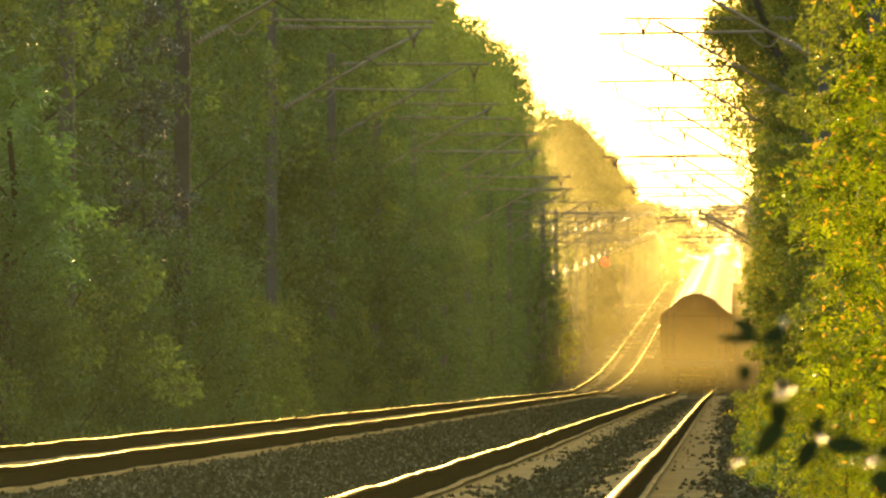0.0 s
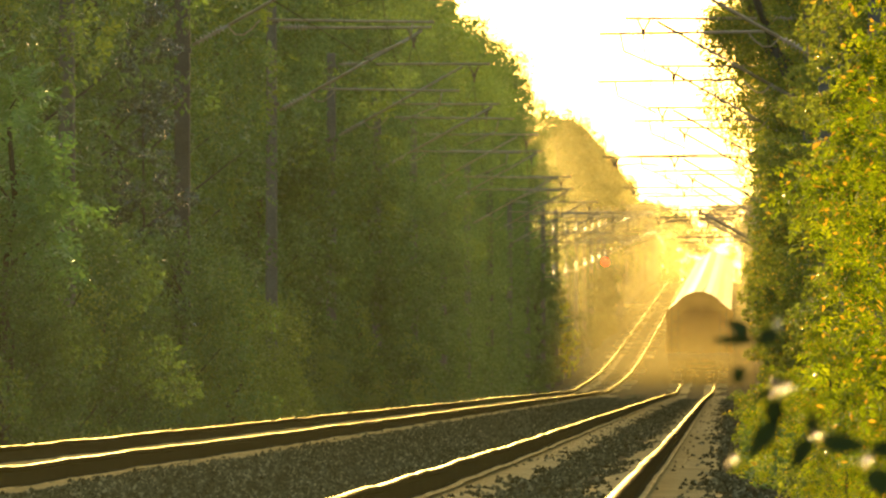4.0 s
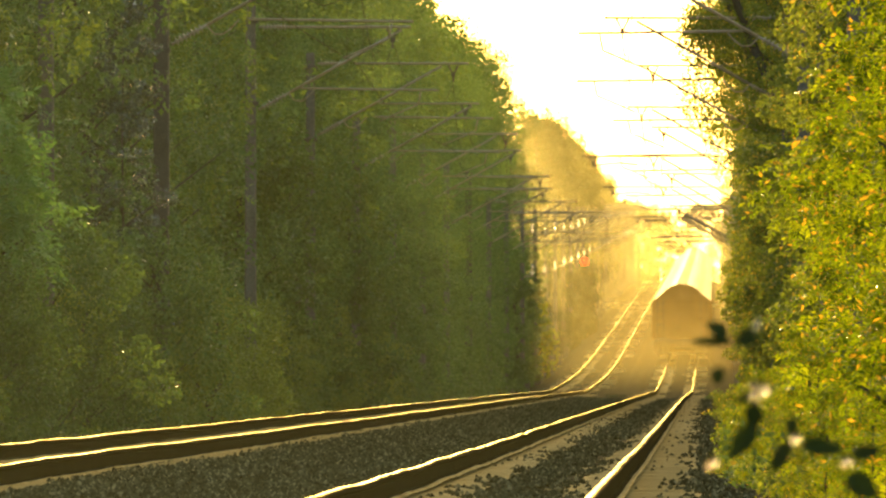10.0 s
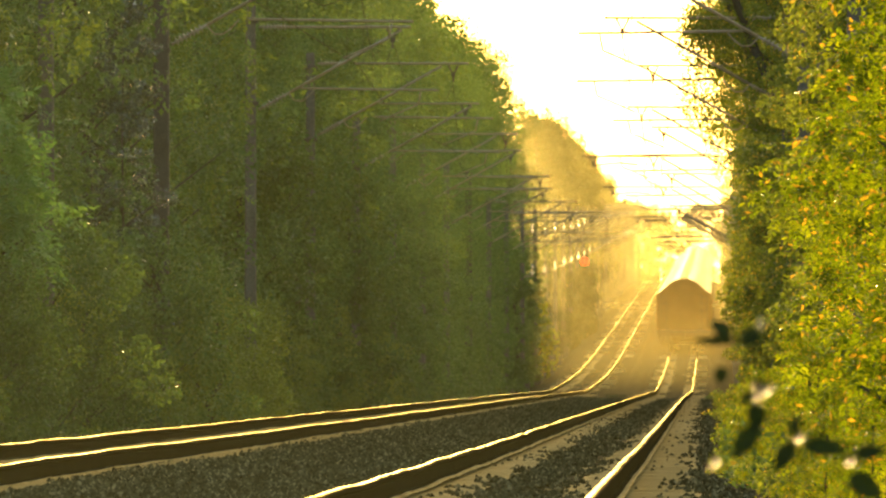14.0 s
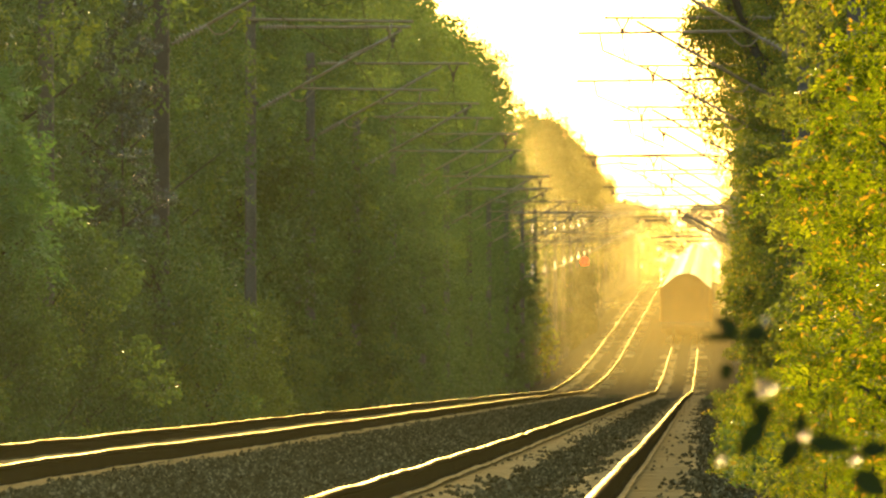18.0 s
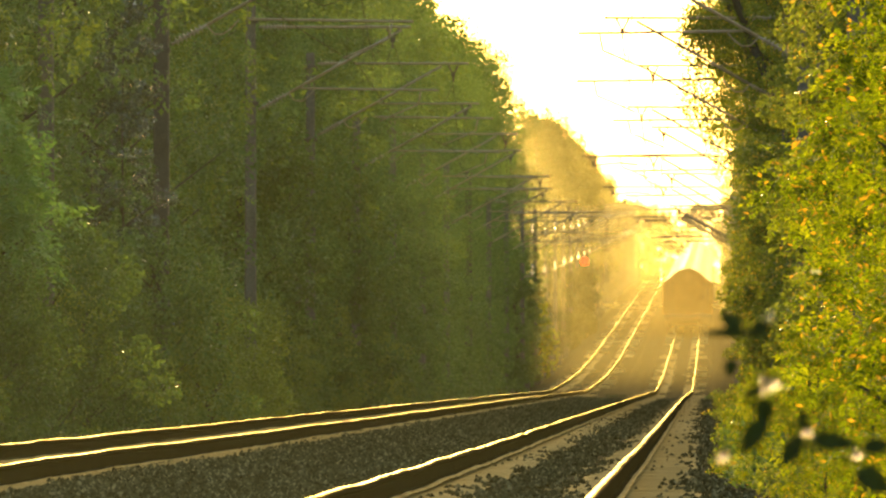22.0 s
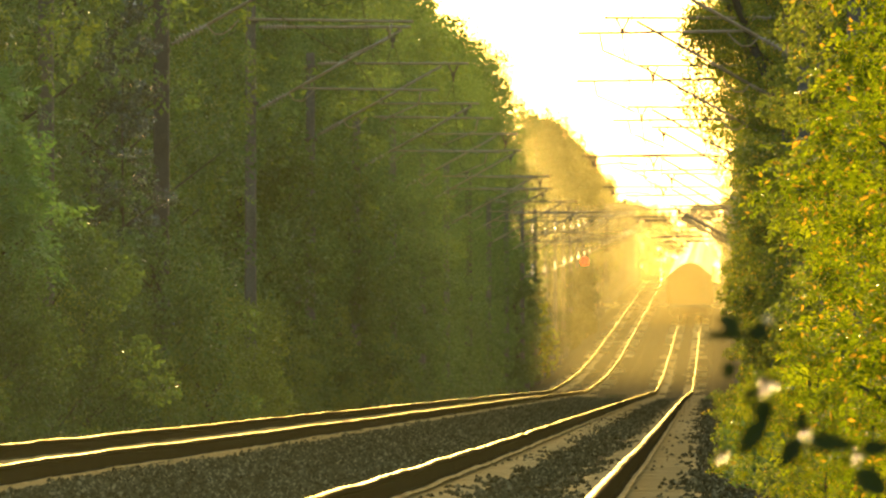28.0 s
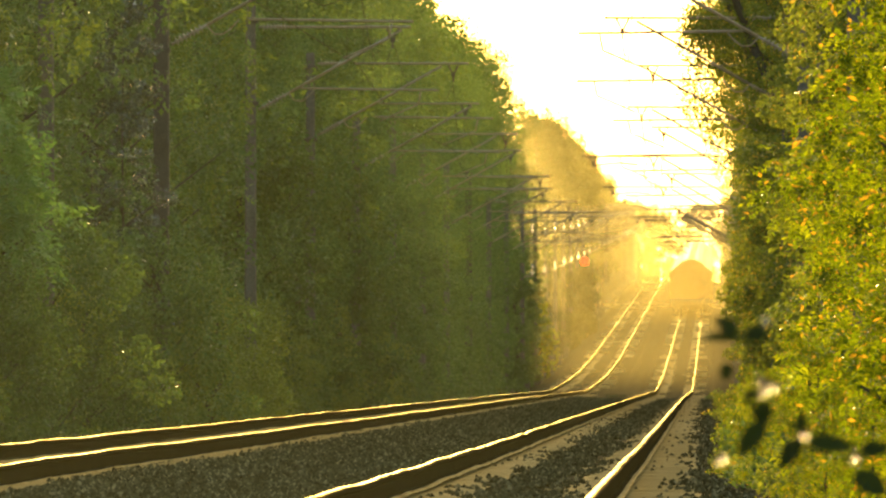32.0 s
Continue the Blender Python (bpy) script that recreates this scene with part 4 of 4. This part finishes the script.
def twig(stem, leaves):
    """A thin stem and its leaves: each by its middle, the way it grows, its length and breadth as seen, how far it faces the viewer, and its gloss."""
    pivot = near_point(*stem[0])
    ob = tagged(new("twig"), "dark glossy leaves on a thin twig close by", "twig", "twigs close by")
    ob.location = pivot
    step = DEEP / F
    bm = bmesh.new()
    pts = [near_point(*p) - pivot for p in stem]
    for k, (a, b) in enumerate(zip(pts, pts[1:])):
        add_tube(bm, a, b, 0.0011 - 0.0001 * k, 0.001 - 0.0001 * k, 6)
    blades = []
    for px, py, way, length, width, facing, gloss in leaves:
        ca, sa = math.cos(radians(way)), math.sin(radians(way))
        up = 1 if ca >= 0 else -1
        ax = Vector((ca, 0, sa))
        n = Vector((-sa * up * math.cos(radians(facing)), -math.sin(radians(facing)), ca * up * math.cos(radians(facing))))
        sd = n.cross(ax)
        at = near_point(px, py) - pivot - ax * length * step / 2
        m = Matrix(((ax.x, sd.x, n.x, at.x), (ax.y, sd.y, n.y, at.y), (ax.z, sd.z, n.z, at.z), (0, 0, 0, 1)))
        root = min(pts, key=lambda p: (p - at).length)
        add_tube(bm, root, at, 0.0006, 0.0004, 5)
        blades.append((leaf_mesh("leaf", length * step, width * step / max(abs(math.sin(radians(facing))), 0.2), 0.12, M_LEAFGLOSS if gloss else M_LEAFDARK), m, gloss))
    child("stem", mesh_bm("stem", bm, M_BARK, True), ob)
    for me, m, gloss in blades:
        child("leaf", me, ob, m, "glossy leaf with a pale sheen" if gloss else "")
    TWIGS.append(ob)


twig([(1420, 900), (1400, 780), (1345, 660), (1320, 590)],
     [(1281, 592, 178, 78, 17, 75, False), (1290, 571, 140, 46, 27, 60, False), (1342, 588, 200, 40, 30, 65, False), (1362, 563, 90, 24, 18, 66, True), (1292, 655, 250, 32, 24, 70, False)])
twig([(1480, 920), (1430, 800), (1390, 730), (1360, 690)],
     [(1362, 693, 196, 48, 20, -13, True), (1349, 679, 170, 20, 13, -13, True), (1331, 699, 215, 32, 15, 60, False), (1352, 731, 265, 46, 34, 75, False), (1331, 776, 232, 80, 36, 75, False),
      (1277, 818, 196, 30, 18, -13, True), (1423, 774, 175, 28, 16, -13, True), (1399, 802, 235, 66, 32, 75, False), (1476, 785, 355, 80, 32, 75, False), (1420, 744, 85, 38, 20, 70, False),
      (1516, 815, 190, 24, 14, -13, True), (1545, 855, 330, 70, 44, 75, False), (1552, 793, 10, 54, 28, 75, False)])


def insect():
    """A small pale insect on the wing."""
    ob = tagged(new("insect"), "small pale flying insect lit by the low sun", "insect", "flying insects")
    bm = bmesh.new()
    bmesh.ops.create_uvsphere(bm, u_segments=8, v_segments=6, radius=0.0042, matrix=Matrix.Diagonal((2.0, 1.0, 1.0, 1)))
    child("body", mesh_bm("body", bm, M_LEAFBUSH, True), ob)
    for side in (-1, 1):
        child("wing", leaf_mesh("wing", 0.011, 0.011, 0.1, M_WING), ob, pose(side * 0.003, 0, 0.003, 75, -25, 0 if side > 0 else 180), "pale translucent wing")
    INSECTS.append(ob)


INSECTS = []
for _ in range(4):
    insect()


def flight(ob, deep, points):
    """Keys an insect's way; it waits beyond the sides of the view before and after."""
    rows = [(t, Matrix.Translation(near_point(px, py, deep))) for t, px, py in points]
    walk(ob, [(0.0, rows[0][1])] + rows + [(32.0, rows[-1][1])])


def tail(t):
    return 724 + 15.4 * t


def motions():
    for i, w in enumerate(WAGONS):
        rows = []
        for k in range(17):
            t = 2.0 * k
            y = tail(t) + WAGON * (i + 0.5)
            a, b = y - WAGON / 2, y + WAGON / 2
            rows.append((t, look((right_x(y), y, rail_z(y)), (right_x(y) - (right_x(b) - right_x(a)), y - WAGON, rail_z(y) - (rail_z(b) - rail_z(a)))) @ pose(0, 0, 0, -90)))
        walk(w, rows)
    for back, cloud in zip((80,), DUST):
        walk(cloud, [(2.0 * k, pose(right_x(tail(2.0 * k)), tail(2.0 * k) - back, rail_z(tail(2.0 * k) - back) - 0.5)) for k in range(17)])
    for i, ob in enumerate(SAPLINGS):
        q = ob.matrix_basis.copy()
        walk(ob, [(float(t), q @ pose(0, 0, 0, 0.1 * math.sin(1.3 * t + i), 0.1 * math.sin(1.7 * t + 2 * i))) for t in range(33)])
    flight(INSECTS[0], 42.0, ((20.8, -120, 350), (21.2, 483, 471), (21.3, 727, 480), (21.4, 745, 523), (21.5, 321, 666), (21.7, -140, 720)))
    flight(INSECTS[1], 48.0, ((21.9, 1640, 480), (22.2, 882, 509), (22.3, 886, 518), (22.4, 857, 512), (22.5, 754, 509), (22.6, 572, 552), (22.7, 386, 579), (23.0, -130, 640)))
    flight(INSECTS[2], 45.0, ((22.8, -120, 470), (23.8, 606, 534), (23.9, 669, 543), (24.0, 731, 554), (24.1, 792, 593), (24.2, 864, 626), (24.6, 1000, 900), (25.0, 1060, 1080)))
    flight(INSECTS[3], 46.0, ((28.3, 1700, 480), (28.8, 844, 565), (28.9, 575, 628), (29.0, 341, 620), (29.2, -140, 600)))
    upper, lower = TWIGS
    at = upper.location.copy()
    walk(upper, [(t, Matrix.Translation(at + Vector((dx, 0, -dy)) * DEEP / F)) for t, dx, dy in (
        (0, -10.8, 6.2), (0.5, -18.4, 9.2), (1, -3.1, 1.6), (1.5, -15.4, 9.2), (2, 7.6, -7.6), (2.5, -10.8, 4.6), (3, 3, -6.1), (3.5, -21.5, 9.2), (5.5, -21.5, 9.2), (6, -18.4, 9.2), (6.5, -15.3, 6.1), (7, -29.1, 13.8), (7.5, -32.2, 19.9), (8, -46, 29.1), (8.5, -23, 13.8), (9, -36.8, 22.9), (9.5, -18.4, 10.7), (10, -21.4, 12.3), (10.5, -16.9, 12.3), (11, -10.7, 7.7), (11.5, -10.7, 6.1), (12, -21.4, 13.8), (12.5, -6.1, 1.5), (13, -18.4, 13.8), (13.5, -9.2, 6.1), (14, -15.3, 10.7), (14.5, -10.7, 7.7), (16.5, -7.7, 6.1), (17, -10.7, 9.2), (17.5, -7.7, 6.1), (18, -6.1, 4.6), (18.5, -3.1, 3.1), (19, -3.1, 3.1), (19.5, 0, 0), (20, 0, 0), (20.5, 0, 0), (21, 0, 0), (21.5, -4.6, 3.1), (22, 1.5, -3), (22.5, -1.5, 1.5), (23, 1.5, -1.5), (23.5, -3.1, 1.5), (24, -1.5, 0), (24.5, -4.6, 3.1), (25, -4.6, 3.1), (25.5, -6.1, 3.1), (27.5, -4.6, 3.1), (28, -1.5, 1.5), (28.5, -4.6, 3.1), (29, -4.6, 3.1), (29.5, -6.1, 3.1), (30, -6.1, 4.6), (30.5, -6.1, 4.6), (31, -6.1, 4.6), (31.5, -6.1, 4.6), (32, -6.1, 4.6))])
    at2 = lower.location.copy()
    walk(lower, [(t, Matrix.Translation(at2 + Vector((dx, 0, -dy)) * DEEP / F)) for t, dx, dy in (
        (0, -9.2, 3.9), (0.5, -16.1, 5.4), (1, -2.3, -3), (1.5, -10.7, 1.6), (2, 6.1, -8.4), (2.5, -10, -0.8), (3, 1.5, -8.4), (3.5, -18.4, 0), (5.5, -17.6, 0.8), (6, -15.3, 3.1), (6.5, -13.8, -0.8), (7, -20.7, 4.7), (7.5, -22.9, 11.5), (8, -35.9, 18.4), (8.5, -17.6, 7.7), (9, -27.5, 16.1), (9.5, -15.3, 6.9), (10, -17.6, 7.7), (10.5, -13, 8.5), (11, -8.4, 3.9), (11.5, -10.7, 1.5), (12, -17.6, 7.7), (12.5, -6.1, -1.5), (13, -13, 9.2), (13.5, -7.6, 3.1), (14, -12.2, 7.7), (14.5, -6.1, 5.4), (16.5, -3.8, 4.6), (17, -4.6, 6.9), (17.5, -4.6, 4.6), (18, -3, 3.1), (18.5, -1.5, 2.3), (19, -1.5, 1.5), (19.5, 0.8, 0), (20, 0, 0), (20.5, 1.5, -1.5), (21, 1.5, -1.5), (21.5, -2.2, 0), (22, 1.5, -3), (22.5, -0.8, 0), (23, 1.5, -2.3), (23.5, -1.5, -0.8), (24, -1.5, -2.3), (24.5, -3.8, 0.8), (25, -3.8, 0.8), (25.5, -5.3, 0.8), (27.5, -3, 1.5), (28, -0.8, 0), (28.5, -2.3, 1.5), (29, -2.3, 1.5), (29.5, -3, 1.5), (30, -3, 3.1), (30.5, -2.3, 3.1), (31, -2.3, 3.8), (31.5, -2.3, 2.3), (32, -2.3, 2.3))])


# ---- dust, sleepers and stones ----
def packed_dust(centre, lift, inner, outer):
    """Pale dust that fills the ballast between the sleepers, with ragged edges."""
    ys = along(60, 1400)
    v, f = [], []
    for i, y in enumerate(ys):
        a = inner + 0.12 * noise.noise((y * 0.31, inner, 1.5)) + 0.06 * noise.noise((y * 1.3, inner, 3.5))
        b = outer + 0.12 * noise.noise((y * 0.27, outer, 6.5)) + 0.06 * noise.noise((y * 1.5, outer, 8.5))
        if y > 680:
            share = min(max(0.45 + 1.5 * noise.noise((y * 0.043, inner * 3, 4.4)), 0.0), 1.0)
            a, b = (a + (b - a) * (1 - share), b) if inner < 0 else (a, a + (b - a) * share)
            if share < 0.05:
                a = b
        for k in range(4):
            x = a + (b - a) * k / 3
            v.append((centre(y) + x, y, rail_z(y) + lift - (0.1935 if k in (1, 2) else 0.215) + 0.001 * noise.noise((x * 3, y * 0.7, 2.0))))
        if i:
            n = 4 * i
            f += [(n - 4 + k, n - 3 + k, n + k + 1, n + k) for k in range(3)]
    tagged(new("track_dust", mesh_np("track_dust", v, f, M_DUST)), "pale packed dust between the sleepers beside a rail", "dust", kind="stuff")


for inner, outer in ((-1.36, -0.36), (0.34, 1.34)):
    packed_dust(right_x, 0.0, inner, outer)
    packed_dust(left_x, 0.06, inner, outer)


def sleeper_verts():
    rows = [(-1.3, -0.19), (-0.48, -0.188), (-0.3, -0.225), (0.3, -0.225), (0.48, -0.188), (1.3, -0.19)]
    v = []
    for x, z in rows:
        v += [(x, -0.15, -0.4), (x, -0.12, z), (x, 0.12, z), (x, 0.15, -0.4)]
    f = [(0, 1, 2, 3), (20, 23, 22, 21)]
    for i in range(5):
        for j in range(3):
            a = i * 4 + j
            f.append((a, a + 4, a + 5, a + 1))
    return np.array(v), np.array(f)


def sleepers(track, centre, lift):
    v, f = sleeper_verts()
    one = mesh_np("sleeper", v, f, M_SLEEPER)
    r = np.random.default_rng(3)
    allv, allf = [], []
    for i in range(3700):
        y = 78 + 0.6 * i if i < 3500 else 78 - 0.6 * (i - 3499)
        at = np.array([centre(y) + r.normal() * 0.01, y, rail_z(y) + lift + r.normal() * 0.0008])
        if y > 685 and noise.noise((y * 0.05, lift * 50, 7.7)) < 0.22:
            at[2] -= 0.075
        if i < 300:
            child("sleeper", one, track, pose(*at, 0, 0, r.normal() * 0.4))
        else:
            allf.append(f + len(allv) * len(v))
            allv.append(v + at)
    tagged(child("sleeper_row", mesh_np("sleeper_row", np.concatenate(allv), np.concatenate(allf), M_SLEEPER), track), kind="stuff")


sleepers(TRACK_R, right_x, 0.0)
sleepers(TRACK_L, left_x, 0.06)


def stones(count):
    r = np.random.default_rng(5)
    base = np.array([(1, 0, 0), (-1, 0, 0), (0, 1, 0), (0, -1, 0), (0, 0, 1), (0, 0, -1)], dtype=float)
    tri = np.array([(0, 2, 4), (2, 1, 4), (1, 3, 4), (3, 0, 4), (2, 0, 5), (1, 2, 5), (3, 1, 5), (0, 3, 5)])
    y = np.where(r.random(count) < 0.94, 88 + 540 * r.random(count) ** 2.3, 88 * r.random(count) - 6)
    kind = r.random(count)
    u = r.random(count)
    x = np.where(kind < 0.5, -GAP / 2 + (u - 0.5) * 2.2, np.where(kind < 0.72, (u - 0.5) * 1.34, np.where(kind < 0.86, 0.85 + 0.9 * u, -GAP + 0.85 + 0.9 * u)))
    drift = np.sin(y * 0.37 + x * 2.3) + np.sin(y * 0.13 - x * 3.9 + 1.0) + np.sin(y * 0.9 + x * 5.1)
    fine = np.sin(y * 1.7 + x * 13) + np.sin(y * 2.9 - x * 23 + 2.0) + r.normal(size=count) * 0.7
    want = np.where(kind < 0.5, 9.0, np.where(kind < 0.72, 1.1 - 2.2 * (np.abs(x) / 0.5) ** 1.5, np.where(kind < 0.86, 6 * (x - 1.28), 6 * (x + GAP - 1.12))))
    keep = (0.5 * drift + 0.35 * fine + want > 0) | (r.random(count) < 0.03)
    x, y = x[keep], y[keep]
    count = len(x)
    top = np.interp(x, [-GAP + 0.85, -GAP + 1.3, -GAP + 1.65, -GAP / 2, -1.65, -0.67, -0.48, -0.3, 0, 0.3, 0.48, 0.67, 1.3, 1.8], [-0.13, -0.13, -0.165, -0.2, -0.185, -0.19, -0.19, -0.215, -0.2, -0.215, -0.19, -0.19, -0.19, -0.24])
    size = 0.017 + 0.02 * r.random(count)
    out = base[None] * 0.85 * size[:, None, None] * (0.6 + 0.7 * r.random((count, 6, 1)))
    a = r.random(count) * 6.283
    ca, sa = np.cos(a)[:, None], np.sin(a)[:, None]
    rx = out[:, :, 0] * ca - out[:, :, 1] * sa
    ry = out[:, :, 0] * sa + out[:, :, 1] * ca
    rz = out[:, :, 2] + 0.3 * out[:, :, 0]
    zr = np.interp(y, _ys, _zs)
    v = np.stack([rx + (x - 1.373)[:, None], ry + y[:, None], rz + (top + zr + 0.004)[:, None]], axis=2).reshape(-1, 3)
    f = (np.arange(count)[:, None, None] * 6 + tri[None]).reshape(-1, 3)
    tagged(new("ballast_stones", mesh_np("ballast_stones", v, f, M_STONE)), "loose dark grey ballast stones between the rails", "stones", kind="stuff")


stones(74000)

motions()
